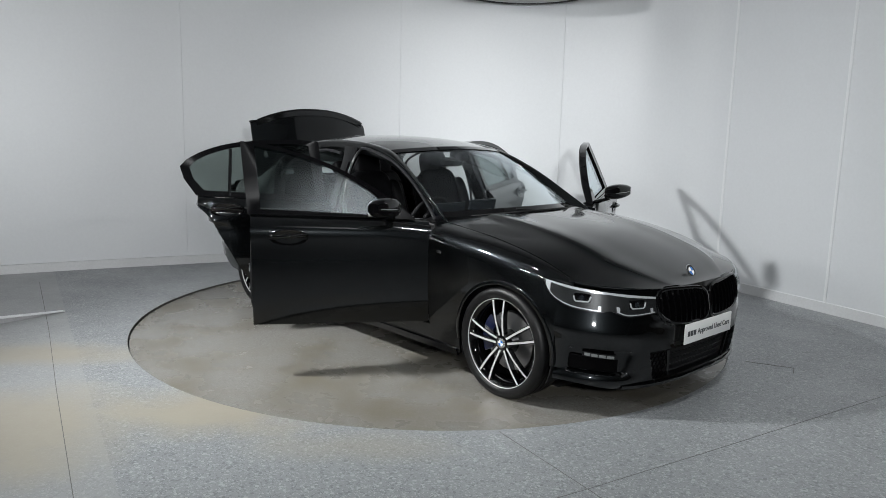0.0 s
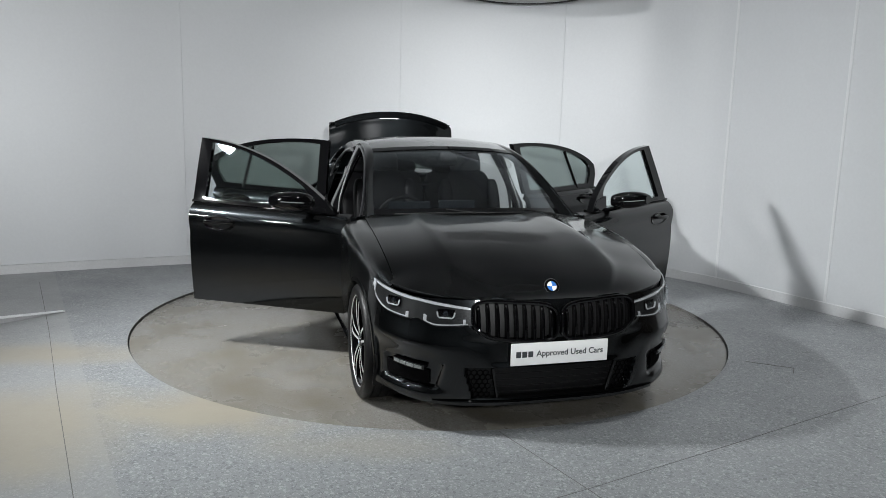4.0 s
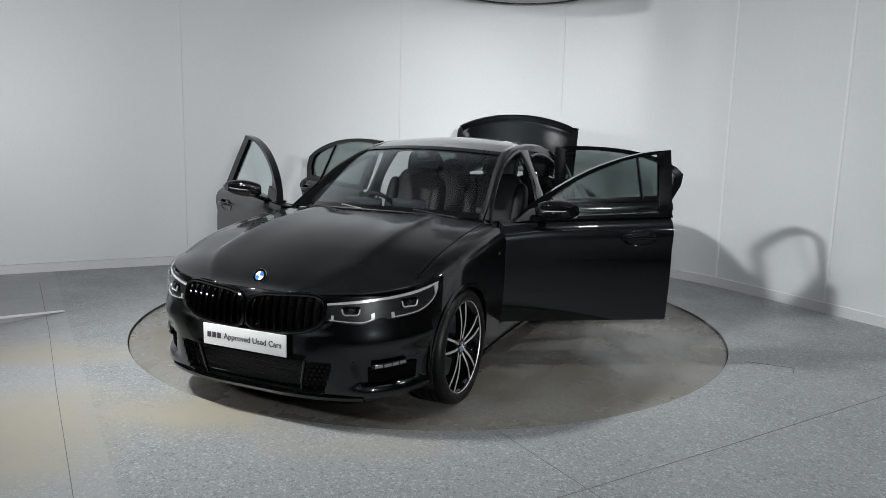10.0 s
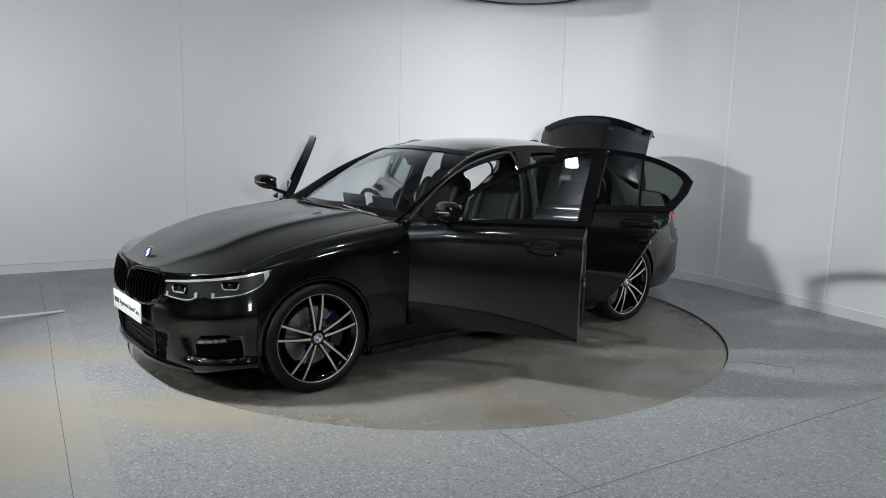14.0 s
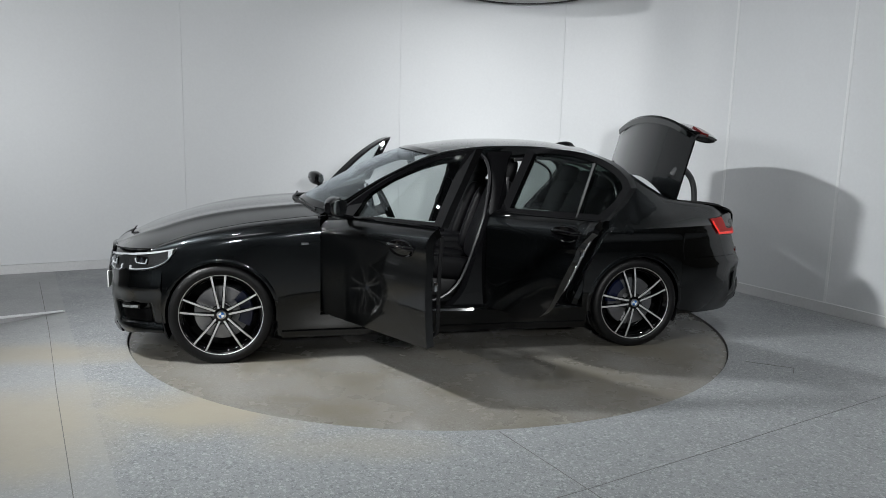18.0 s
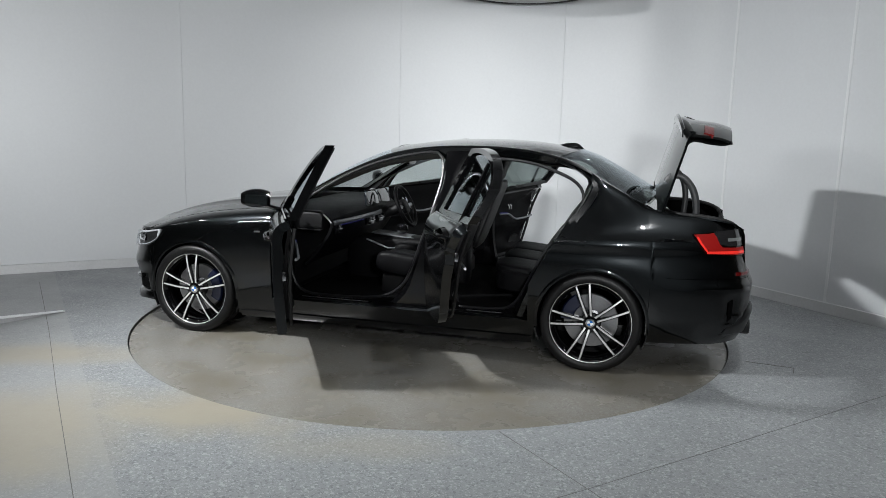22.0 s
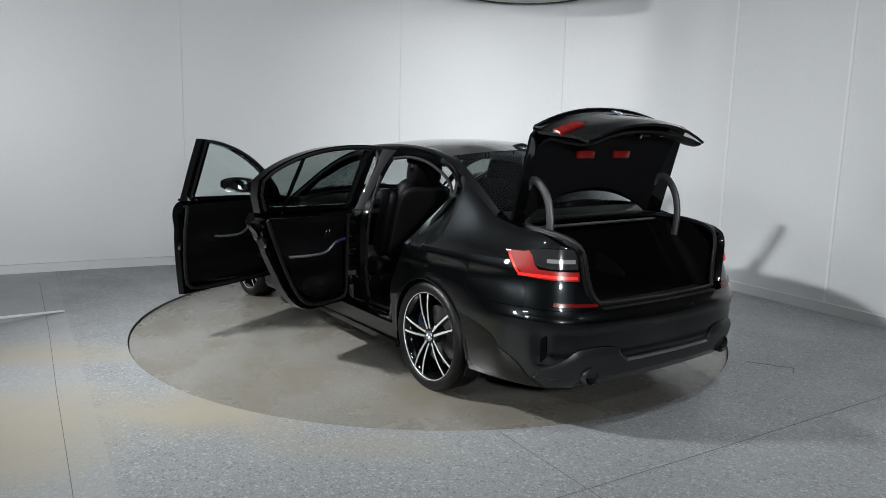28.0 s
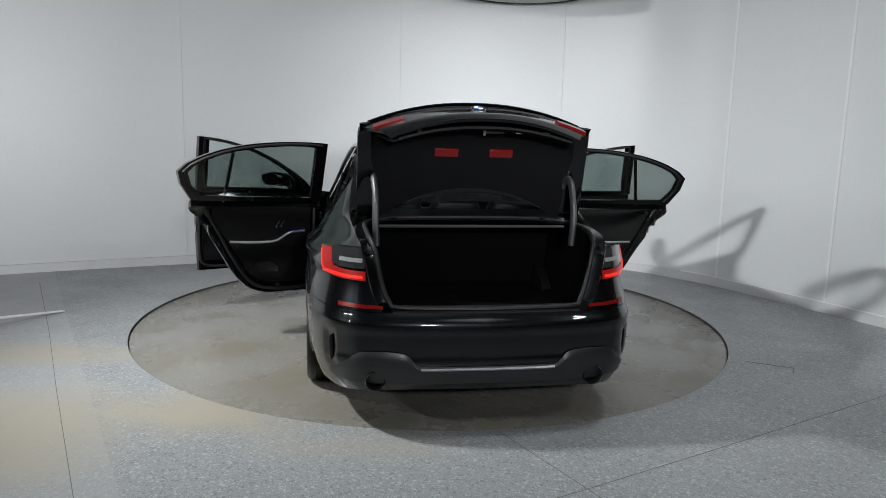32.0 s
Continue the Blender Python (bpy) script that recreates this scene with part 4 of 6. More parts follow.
    for x in xs:
        l = lowz(x)
        col = []
        for k in range(15):
            w = k / 14
            z = l + (topz - l) * w
            y = skin(at_x(x), min(z, 0.84)).y - 0.078
            y -= 0.03 * math.exp(-((w - 0.92) / 0.16) ** 2)
            y -= 0.045 * math.exp(-((z - 0.665) / 0.055) ** 2) * min(1, 6 * min(abs(x - xs[0]), abs(x - xs[-1])))
            y -= 0.045 * math.exp(-((z - 0.455) / 0.05) ** 2) * min(1, 5 * min(abs(x - xs[0]), abs(x - xs[-1])))
            y = min(y, side_glass_y(x, max(z, 0.9)) + 0.05)
            col.append(Vector((x, y, z)))
        cols.append(col)
    part("trim_card", slab(cols, 0.02, out=(0, 2.0, 0.6)), LEATHER, body, "black door trim with armrest")
    # rebate panel that closes the door to its edge
    cols = []
    rx = np.linspace(0.78, -0.275, 14) if front_door else np.linspace(-0.345, -1.21, 16)
    for x in rx:
        l = 0.33 if front_door else max(0.33, curve([-0.345, -0.68, -0.80, -0.89, -0.96, -1.02, -1.12, -1.21], [0.335, 0.335, 0.36, 0.42, 0.51, 0.615, 0.80, 0.93])(x))
        cols.append([Vector((x, skin(at_x(x), min(z, 0.84)).y - 0.056 - 0.02 * (z > 0.9), z)) for z in np.linspace(l, 0.94 if front_door else 0.955, 8)])
    part("inner_panel", slab(cols, 0.012, out=(0, 2.0, 0.6)), PAINT, body)
    # edge seal
    loop = []
    if front_door:
        loop = [(0.74, 0.80, 0.93), (0.75, 0.81, 0.6), (0.72, 0.80, 0.40), (0.6, 0.795, 0.355), (0.0, 0.795, 0.35), (-0.22, 0.795, 0.36), (-0.285, 0.80, 0.42), (-0.295, 0.80, 0.7), (-0.29, 0.775, 0.93)]
    else:
        loop = [(-0.37, 0.80, 0.93), (-0.365, 0.81, 0.6), (-0.38, 0.80, 0.40), (-0.45, 0.795, 0.36), (-0.70, 0.795, 0.36), (-0.84, 0.795, 0.415), (-0.95, 0.80, 0.56), (-1.07, 0.80, 0.78), (-1.17, 0.775, 0.95)]
    part("edge_seal", tube(smooth_path(loop, 44), 0.012, 6), PLASTIC, body, "black rubber door seal")
    # latch, pull handle and armrest trim
    lx = -0.312 if front_door else -1.13
    part("latch", box((0.010, 0.02, 0.05), (lx + 0.004, 0.835, 0.66 if front_door else 0.80), bevel=0.003), CHROME, body, "steel door latch")
    ax = 0.30 if front_door else -0.66
    for k, dx in enumerate((0.0, 0.035)):
        part("release_lever", tube([(ax + dx + 0.02, 0.772, 0.845), (ax + dx + 0.005, 0.765, 0.825), (ax + dx - 0.008, 0.772, 0.80)], 0.007, 6), CHROME, body, "chrome inner release lever")
    span = (0.42, -0.05) if front_door else (-0.46, -1.0)
    pts = [(span[0], 0.758, 0.77), (span[0] - 0.12, 0.742, 0.762), (span[0] - 0.22, 0.735, 0.712), (span[0] - 0.36, 0.738, 0.705), (span[1], 0.758, 0.712)]
    part("trim_strip", tube(smooth_path(pts, 24), 0.009, 6), SATIN, body, "satin aluminium trim strip")
    part("ambient_line", tube([(span[0], 0.752, 0.782), (span[0] - 0.10, 0.737, 0.775)], 0.0035, 5), AMBIENT, body, "blue ambient light strip")
    bm = lathe([(0.0, 0.0), (0.07, 0.0), (0.078, -0.006), (0.078, 0.012), (0.0, 0.012)], "y", 28)
    bmesh.ops.scale(bm, vec=(1.3, 1, 0.75), verts=bm.verts)
    bmesh.ops.translate(bm, vec=((0.55 if front_door else -0.75), 0.785, 0.50), verts=bm.verts)
    part("speaker_grille", bm, PLASTIC, body)
    if front_door:
        # mirror on its foot
        P = []
        cx, cz = 0.515, 1.035
        for k in range(13):
            w = k / 12
            y = 0.895 + 0.205 * w
            r = math.sin(math.pi * (0.14 + 0.80 * w)) ** 0.42
            P.append([Vector((cx + 0.035 - 0.02 * w - 0.03 * w * w + (0.085 if math.cos(a) > 0 else 0.045) * r * math.copysign(abs(math.cos(a)) ** 0.65, math.cos(a)), y, cz + 0.012 * w + (0.062 if math.sin(a) > 0 else 0.058) * r * math.copysign(abs(math.sin(a)) ** 0.7, math.sin(a)))) for a in np.linspace(0, 2 * math.pi, 29)])
        bm = bmesh.new()
        vs = add_grid(bm, P)
        bm.faces.new(vs[0][:-1]), bm.faces.new(vs[-1][:-1])
        bmesh.ops.remove_doubles(bm, verts=bm.verts, dist=1e-5)
        mir = part("door_mirror", bm, GLOSS, body, "gloss black door mirror")
        bm = bmesh.new()
        rim = [(0.475 - 0.008 * 0, 0.995 + 0.078 * math.copysign(abs(math.cos(a)) ** 0.6, math.cos(a)), 1.038 + 0.048 * math.copysign(abs(math.sin(a)) ** 0.6, math.sin(a))) for a in np.linspace(0, 2 * math.pi, 33)[:-1]]
        fs = [bm.verts.new((x - 0.006, y, z)) for x, y, z in rim]
        bs = [bm.verts.new((x + 0.03, y, z)) for x, y, z in rim]
        bm.faces.new(fs), bm.faces.new(bs[::-1])
        for i in range(32):
            bm.faces.new((fs[i], fs[(i + 1) % 32], bs[(i + 1) % 32], bs[i]))
        part("mirror_glass", bm, MIRROR, mir, "silvered mirror glass")
        part("indicator_strip", tube(smooth_path([(0.60, 0.92, 1.03), (0.617, 0.97, 1.034), (0.60, 1.05, 1.04), (0.555, 1.095, 1.045)], 12), 0.0036, 6), CLEARGREY, mir, "clear indicator strip")
        part("mirror_foot", tube([(0.535, 0.80, 0.95), (0.53, 0.86, 0.968), (0.525, 0.93, 0.992)], [0.034, 0.026, 0.024], 10, squash=0.6), GLOSS, body)
        part("mirror_triangle", pane([(0.70, 0.955), (0.52, 0.965), (0.47, 1.055), (0.60, 1.03)], -0.014, 0.012), GLOSS, body)
        for ob in (mir, *mir.children_recursive):
            ob.data.transform(Matrix.Translation((-0.025, 0, 0)) @ Matrix(((1, -0.5, 0, 0.45), (0, 0.9, 0, 0.09), (0, 0, 1, 0), (0, 0, 0, 1))))
    # mirror image for the other side
    if sd < 0:
        for ob in (body, *body.children_recursive):
            me = ob.data
            me.transform(Matrix.Diagonal((1, -1, 1, 1)))
            me.flip_normals()
    h = Vector((hinge.x, hinge.y * sd, 0.5))
    ang = -(OPEN_F if front_door else OPEN_R) * sd
    body.parent = car
    body.matrix_basis = Matrix.Translation(h + Vector((0, 0, 0.004))) @ Matrix.Rotation(radians(ang), 4, "Z") @ Matrix.Rotation(radians(1.15), 4, "Y") @ Matrix.Translation(-h)
    tagged(body, "open black front door" if front_door else "open black rear door")
    # check strap between pillar and door
    return body


for sd, _ in SIDES:
    door(True, sd)
    door(False, sd)
    # B pillar and aperture frames
    pillar_f = curve([0.30, 0.42, 0.58, 0.76, 0.96, 1.2, 1.375], [-0.02, -0.14, -0.205, -0.265, -0.33, -0.38, -0.36])
    pillar_r = curve([0.30, 0.42, 0.6, 0.95, 1.2, 1.30, 1.375], [-0.57, -0.52, -0.49, -0.485, -0.505, -0.53, -0.58])
    cols = []
    for z in np.linspace(0.30, 1.375, 22):
        y = skin(at_x(-0.33), min(z, 0.84)).y - 0.05 if z < 0.93 else side_glass_y(-0.33, z) - 0.03
        y = min(y, 0.80 if z < 0.93 else 9)
        xf, xr = pillar_f(z), pillar_r(z)
        wd, xm = (xf - xr) / 2, (xf + xr) / 2
        cols.append([Vector((xm + wd, y - 0.03, z)), Vector((xm + wd * 0.8, y, z)), Vector((xm, y + 0.006, z)), Vector((xm - wd * 0.8, y, z)), Vector((xm - wd, y - 0.03, z))])
    part("centre_pillar", slab(cols, 0.05, flip=sd), GLOSS, car, "gloss black centre pillar")
    # A post under the screen
    cols = []
    for z in np.linspace(0.28, 0.95, 12):
        cols.append([Vector((0.80, 0.83, z)), Vector((0.76, 0.81, z)), Vector((0.72, 0.78, z)), Vector((0.70, 0.72, z))])
    part("hinge_post", slab(cols, 0.03, flip=sd), PAINT, car)
    # seals along the apertures
    f_loop = [(0.70, 0.75, 0.95), (0.52, 0.70, 1.07), (0.30, 0.655, 1.20), (0.05, 0.615, 1.30), (-0.26, 0.595, 1.365), (-0.35, 0.60, 1.335), (-0.375, 0.66, 1.2), (-0.325, 0.745, 0.96), (-0.26, 0.765, 0.76), (-0.20, 0.765, 0.58), (-0.12, 0.765, 0.44), (0.04, 0.765, 0.355), (0.4, 0.765, 0.335), (0.62, 0.765, 0.36), (0.70, 0.765, 0.5), (0.71, 0.765, 0.8)]
    part("aperture_seal", tube([(x, y * sd, z) for x, y, z in smooth_path(f_loop, 70)], 0.011, 8), SEALGREY, car, "black rubber door aperture seal")
    r_loop = [(-0.57, 0.60, 1.318), (-0.75, 0.595, 1.335), (-0.95, 0.60, 1.318), (-1.10, 0.612, 1.278), (-1.24, 0.632, 1.222), (-1.315, 0.655, 1.155), (-1.325, 0.69, 1.07), (-1.27, 0.73, 0.985), (-1.20, 0.75, 0.90), (-1.11, 0.765, 0.76), (-1.02, 0.765, 0.58), (-0.94, 0.765, 0.42), (-0.84, 0.765, 0.345), (-0.55, 0.765, 0.335), (-0.53, 0.765, 0.36), (-0.485, 0.765, 0.6), (-0.487, 0.735, 0.95), (-0.507, 0.665, 1.2)]
    part("aperture_seal", tube([(x, y * sd, z) for x, y, z in smooth_path(r_loop, 70)], 0.011, 8), SEALGREY, car, "black rubber door aperture seal")
    # door jamb behind the rear door, under the C pillar
    cols = []
    for x, z in [(p.x, p.z) for p in smooth_path([(-1.12, 0, 1.33), (-1.27, 0, 1.275), (-1.365, 0, 1.20), (-1.335, 0, 1.10), (-1.25, 0, 0.97), (-1.16, 0, 0.82), (-1.06, 0, 0.63), (-0.97, 0, 0.44), (-0.93, 0, 0.33)], 30)]:
        yo = min(skin(at_x(x), min(z, 0.84)).y - 0.004, side_glass_y(x, z) + 0.0) if z > 0.9 else skin(at_x(x), z).y - 0.006
        cols.append([Vector((x - 0.055, yo - 0.004, z - 0.01)), Vector((x - 0.02, yo - 0.012, z)), Vector((x, yo - 0.05, z)), Vector((x + 0.012, yo - 0.10, z))])
    part("door_jamb", slab(cols, 0.02, out=(-1.6, 0.5, 0.8), flip=sd), PAINT, car)
# ---- boot lid ----
lid_rows = []
ys = np.linspace(-1, 1, 25)
PROFILE = smooth_path([(-1.915, 0, 1.079), (-2.0, 0, 1.077), (-2.12, 0, 1.074), (-2.28, 0, 1.07), (-2.365, 0, 1.068), (-2.398, 0, 1.045), (-2.398, 0, 0.99), (-2.408, 0, 0.90), (-2.42, 0, 0.80), (-2.415, 0, 0.72)], 40)
for p in PROFILE:
    top = p.z > 1.03
    hw = curve([0.66, 0.8, 0.95, 1.03, 1.09], [0.46, 0.515, 0.59, 0.615, 0.635])(p.z)
    row = []
    for v in ys:
        bow = abs(v) ** 2.2
        drop = 0.075 * bow if top else 0.03 * bow * max(0, (p.z - 0.75) / 0.3)
        fwd = (0.10 * bow) if p.x < -2.26 else 0.10 * bow * max(0.0, (-p.x - 1.8) / 0.5)
        if p.x > -2.15:
            fwd += 0.19 * bow * (p.x + 2.15) / 0.235
        row.append(Vector((p.x + fwd, hw * v, p.z - drop)))
    lid_rows.append(row)
boot = part("boot_lid", slab(lid_rows, 0.016, out=(-2.1, 0, 0.8)), PAINT, car, "open black boot lid")
# inner lining
rows = []
for p in smooth_path([(-1.945, 0, 1.04), (-2.06, 0, 1.035), (-2.23, 0, 1.022), (-2.31, 0, 0.98), (-2.32, 0, 0.88), (-2.335, 0, 0.79), (-2.36, 0, 0.735)], 24):
    hw = curve([0.68, 0.8, 0.95, 1.05], [0.42, 0.46, 0.52, 0.565])(p.z)
    rows.append([Vector((p.x + (0.06 + 0.15 * max(0.0, (p.x + 2.12) / 0.175)) * abs(v) ** 2.2, hw * v, p.z - 0.03 * abs(v) ** 2)) for v in np.linspace(-1, 1, 17)])
part("lining", slab(rows, 0.012, out=(-2.6, 0, 1.3)), LEATHER, boot, "black moulded boot lid lining")
for y in (-0.15, 0.15):
    part("warning_reflector", box((0.045, 0.13, 0.02), (-2.155, y, 1.016), bevel=0.004), REDDARK, boot, "red warning reflector")
for y in (-0.33, 0.33):
    part("buffer", lathe([(0.0, 0.0), (0.018, 0.0), (0.018, 0.02), (0.0, 0.02)], "x", 16, (-2.335, y, 0.80)), PLASTIC, boot)
part("pull_recess", box((0.02, 0.10, 0.028), (-2.322, -0.06, 0.83), bevel=0.006), PLASTIC, boot)
part("close_buttons", box((0.012, 0.055, 0.022), (-2.328, -0.19, 0.80), bevel=0.004), CHROME, boot, "small pale closing switches")
part("lock_striker", box((0.03, 0.012, 0.03), (-2.326, 0.0, 0.80), bevel=0.003), CHROME, boot, "bright steel lock")
part("lip_spoiler", slab([[Vector((-2.35 + 0.09 * abs(v) ** 2.2, 0.57 * v, 1.072 - 0.045 * abs(v) ** 2.2)), Vector((-2.395 + 0.10 * abs(v) ** 2.2, 0.575 * v, 1.084 - 0.045 * abs(v) ** 2.2)), Vector((-2.413 + 0.10 * abs(v) ** 2.2, 0.575 * v, 1.075 - 0.045 * abs(v) ** 2.2))] for v in np.linspace(-1, 1, 21)], 0.008, out=(-2.3, 0, 0.9)), PAINT, boot)


def roundel(parent, r, m):
    """Plain round badge: dark ring, quartered blue and white field."""
    b = lathe([(r, 0.0), (r, 0.003), (r * 0.97, 0.0045), (r * 0.66, 0.004), (0.0, 0.0035)], "z", 32)
    bmesh.ops.transform(b, matrix=m, verts=b.verts)
    ring = part("badge", b, CHROME, parent, "round badge with a blue and white field")
    b = lathe([(r * 0.93, 0.003), (r * 0.93, 0.0052), (r * 0.64, 0.0052), (r * 0.64, 0.003)], "z", 32)
    bmesh.ops.transform(b, matrix=m, verts=b.verts)
    part("badge_ring", b, GLOSS, ring)
    for k in range(4):
        b = bmesh.new()
        c = b.verts.new((0, 0, 0.0056))
        rim = [b.verts.new((r * 0.62 * math.cos(a), r * 0.62 * math.sin(a), 0.0056)) for a in np.linspace(k * math.pi / 2, (k + 1) * math.pi / 2, 9)]
        for u, v in zip(rim, rim[1:]):
            b.faces.new((c, u, v))
        bmesh.ops.transform(b, matrix=m, verts=b.verts)
        part("badge_field", b, BADGEBLUE if k % 2 else WHITE, ring)
    return ring


roundel(boot, 0.041, Matrix.Translation((-2.402, 0, 0.985)) @ Matrix.Rotation(radians(-96), 4, "Y"))
for sd, _ in SIDES:
    # inner part of the tail lamp, on the lid
    rows = [[Vector((-2.412 + 0.10 * (y / 0.56) ** 2.2, y * sd, z)) for z in np.linspace(0.845, 0.905, 5)] for y in np.linspace(0.40, 0.552, 11)]
    part("lid_lamp", slab(rows, 0.024, lift=0.010, out=(-2.2, 0, 0.85)), REDDARK, boot, "red inner tail lamp")
LID_TURN = 76.0
pivot = Vector((-1.80, 0, 1.07))
boot.matrix_basis = Matrix.Translation(Vector((-1.765, 0, 1.075))) @ Matrix.Rotation(radians(LID_TURN), 4, "Y") @ Matrix.Translation(-pivot)
for sd, _ in SIDES:
    pts = smooth_path([(-1.845, 0.53 * sd, 1.22), (-1.875, 0.535 * sd, 1.262), (-1.94, 0.54 * sd, 1.258), (-2.01, 0.535 * sd, 1.18), (-2.04, 0.535 * sd, 1.06), (-2.035, 0.53 * sd, 0.92)], 24)
    part("hinge_arm", tube(pts, 0.018, 10, squash=1.3), ARMGREY, car, "curved grey boot hinge arm")

# ---- boot space ----
rows = [[Vector((-1.45, y, 0.60)), Vector((-1.9, y, 0.585)), Vector((-2.30, y, 0.60))] for y in (-0.55, -0.25, 0, 0.25, 0.55)]
part("boot_floor", slab(rows, 0.02, out=(-1.9, 0, 0.2)), CARPET, car)
for sd, _ in SIDES:
    rows = [[Vector((x, (0.545 + 0.04 * w), 0.58 + (0.425 - 0.33 * ease(-2.15, -2.36, x)) * w)) for w in np.linspace(0, 1, 6)] for x in np.linspace(-1.42, -2.36, 8)]
    part("boot_side_lining", slab(rows, 0.02, out=(-1.9, 3, 0.8), flip=sd), CARPET, car)
part("boot_front_wall", box((0.03, 1.2, 0.5), (-1.44, 0, 0.80), bevel=0.01), CARPET, car)
loop = [(-1.83, 0.0, 1.045), (-1.84, 0.4, 1.04), (-1.90, 0.57, 1.025), (-2.1, 0.588, 1.012), (-2.24, 0.574, 0.985), (-2.305, 0.553, 0.93), (-2.325, 0.522, 0.78), (-2.345, 0.487, 0.69), (-2.37, 0.43, 0.667), (-2.39, 0.0, 0.66)]
path = smooth_path(loop, 50)
ring = [Vector(p) for p in path] + [Vector((p.x, -p.y, p.z)) for p in path[-2:0:-1]]
part("boot_seal", tube(ring, 0.013, 8, closed=True), PLASTIC, car, "black rubber seal round the boot opening")
for sd, _ in SIDES:
    # gutters between seal and outer panels
    rows = [[Vector((p.x, p.y, p.z)), Vector((p.x - 0.01, p.y + 0.03, p.z - 0.004)), Vector((p.x - 0.03, p.y + 0.055, p.z - 0.004))] for p in path[10:36]]
    part("boot_gutter", slab(rows, 0.01, out=(-2.0, 0, 0.5), flip=sd), PAINT, car)
rows = [[Vector((-1.72 - 0.0 * abs(v), 0.60 * v, 1.08)), Vector((-1.80, 0.60 * v, 1.055 - 0.02 * abs(v))), Vector((-1.845, 0.60 * v, 1.03 - 0.02 * abs(v)))] for v in np.linspace(-1, 1, 15)]
part("boot_front_gutter", slab(rows, 0.02, out=(-1.7, 0, 0.7)), PAINT, car)
part("lining_edge", tube([(-1.87, y, 1.0) for y in np.linspace(-0.54, 0.54, 8)], 0.009, 6), ARMGREY, car, "grey edge strip across the boot")

# ---- lamps ----
for sd, _ in SIDES:
    # headlamp: bezel, light guides, modules, cover
    ta, tb = OT[2] * 1.05, at_x(1.70)
    lo_f = curve([0, 0.28, 0.30, 0.44, 0.47, 0.7, 0.9, 1.0], [0.585, 0.570, 0.572, 0.604, 0.594, 0.606, 0.655, 0.735])
    hi_f = curve([0, 0.3, 0.7, 1.0], [0.668, 0.690, 0.719, 0.746])
    def lamp_patch(u0, u1, f0, f1, lift, thick=0.006, nu=20, nv=6):
        rows = []
        for k in range(nu):
            u = u0 + (u1 - u0) * k / (nu - 1)
            t = ta + (tb - ta) * u
            a, b = lo_f(u), hi_f(u)
            rows.append([skin(t, a + (b - a) * (f0 + (f1 - f0) * j / (nv - 1))) for j in range(nv)])
        return slab(rows, thick, lift=lift, out=(1.5, 0, 0.5), flip=sd)
    lamp_u = part("headlamp", lamp_patch(0.0, 1.0, 0.0, 1.0, 0.006, 0.01, 30), LAMPIN, car, "slim LED headlamp")
    for u0, u1, f0, f1, n in ((0.02, 0.99, 0.87, 0.985, 26), (0.04, 0.36, 0.06, 0.11, 12), (0.50, 0.96, 0.06, 0.11, 16), (0.055, 0.075, 0.10, 0.34, 4), (0.35, 0.375, 0.05, 0.34, 4), (0.935, 0.975, 0.1, 0.92, 4), (0.50, 0.525, 0.05, 0.30, 4)):
        part("light_guide", lamp_patch(u0, u1, f0, f1, 0.012, 0.006, n, 5), DRL, lamp_u, "white light guide")
    for u in (0.20, 0.66):
        t = ta + (tb - ta) * u
        zc = (lo_f(u) + hi_f(u)) / 2 + 0.008
        p = skin(t, zc)
        q = skin(t + 0.01, zc) - skin(t - 0.01, zc)
        n = Vector((-q.y, q.x, 0)).normalized()
        n = n if n.x > 0 else -n
        put = Matrix.Translation(p + n * 0.008) @ Matrix.Rotation(math.atan2(n.y, n.x), 4, "Z")

        def lamp_piece(name, bm, mat, label=""):
            bmesh.ops.transform(bm, matrix=put, verts=bm.verts)
            bmesh.ops.scale(bm, vec=(1, sd, 1), verts=bm.verts)
            part(name, bm, mat, lamp_u, label)
        lamp_piece("lamp_module", box((0.012, 0.088, 0.05), (0, 0, 0), bevel=0.008), GLOSS)
        lamp_piece("projector", lathe([(0.0, 0.016), (0.010, 0.014), (0.016, 0.006), (0.018, 0.0)], "x", 20), SCREEN, "dark round projector lens")
        # U-shaped light element round the projector
        lamp_piece("light_guide", tube([(0.011, -0.045, 0.013), (0.013, -0.040, -0.008), (0.013, -0.031, -0.017), (0.013, 0.031, -0.017), (0.013, 0.040, -0.008), (0.011, 0.045, 0.013)], 0.0042, 6), DRL, "white light guide")
    part("lamp_cover", lamp_patch(0.0, 1.0, 0.0, 1.0, 0.024, 0.003, 30), LENS, lamp_u, "clear lamp cover")
    # fog lamp and its intake
    def bumper_patch(x0, x1, za, zb, lift, thick=0.006, n=12, nv=5):
        a, b = at_x(x0), at_x(x1)
        rows = []
        for k in range(n):
            w = k / (n - 1)
            rows.append([skin(a + (b - a) * w, za(w) + (zb(w) - za(w)) * j / (nv - 1)) for j in range(nv)])
        return slab(rows, thick, lift=lift, out=(1.5, 0, 0.4), flip=sd)
    part("side_intake", bumper_patch(2.07, 1.865, lambda w: 0.262 + 0.02 * w, lambda w: 0.333 + 0.025 * w, -0.024), CARPET, car, "black side air intake")
    fog = part("fog_lamp", bumper_patch(2.06, 1.93, lambda w: 0.340 + 0.018 * w, lambda w: 0.366 + 0.02 * w, -0.004, 0.03), GLOSS, car, "slim clear fog lamp")
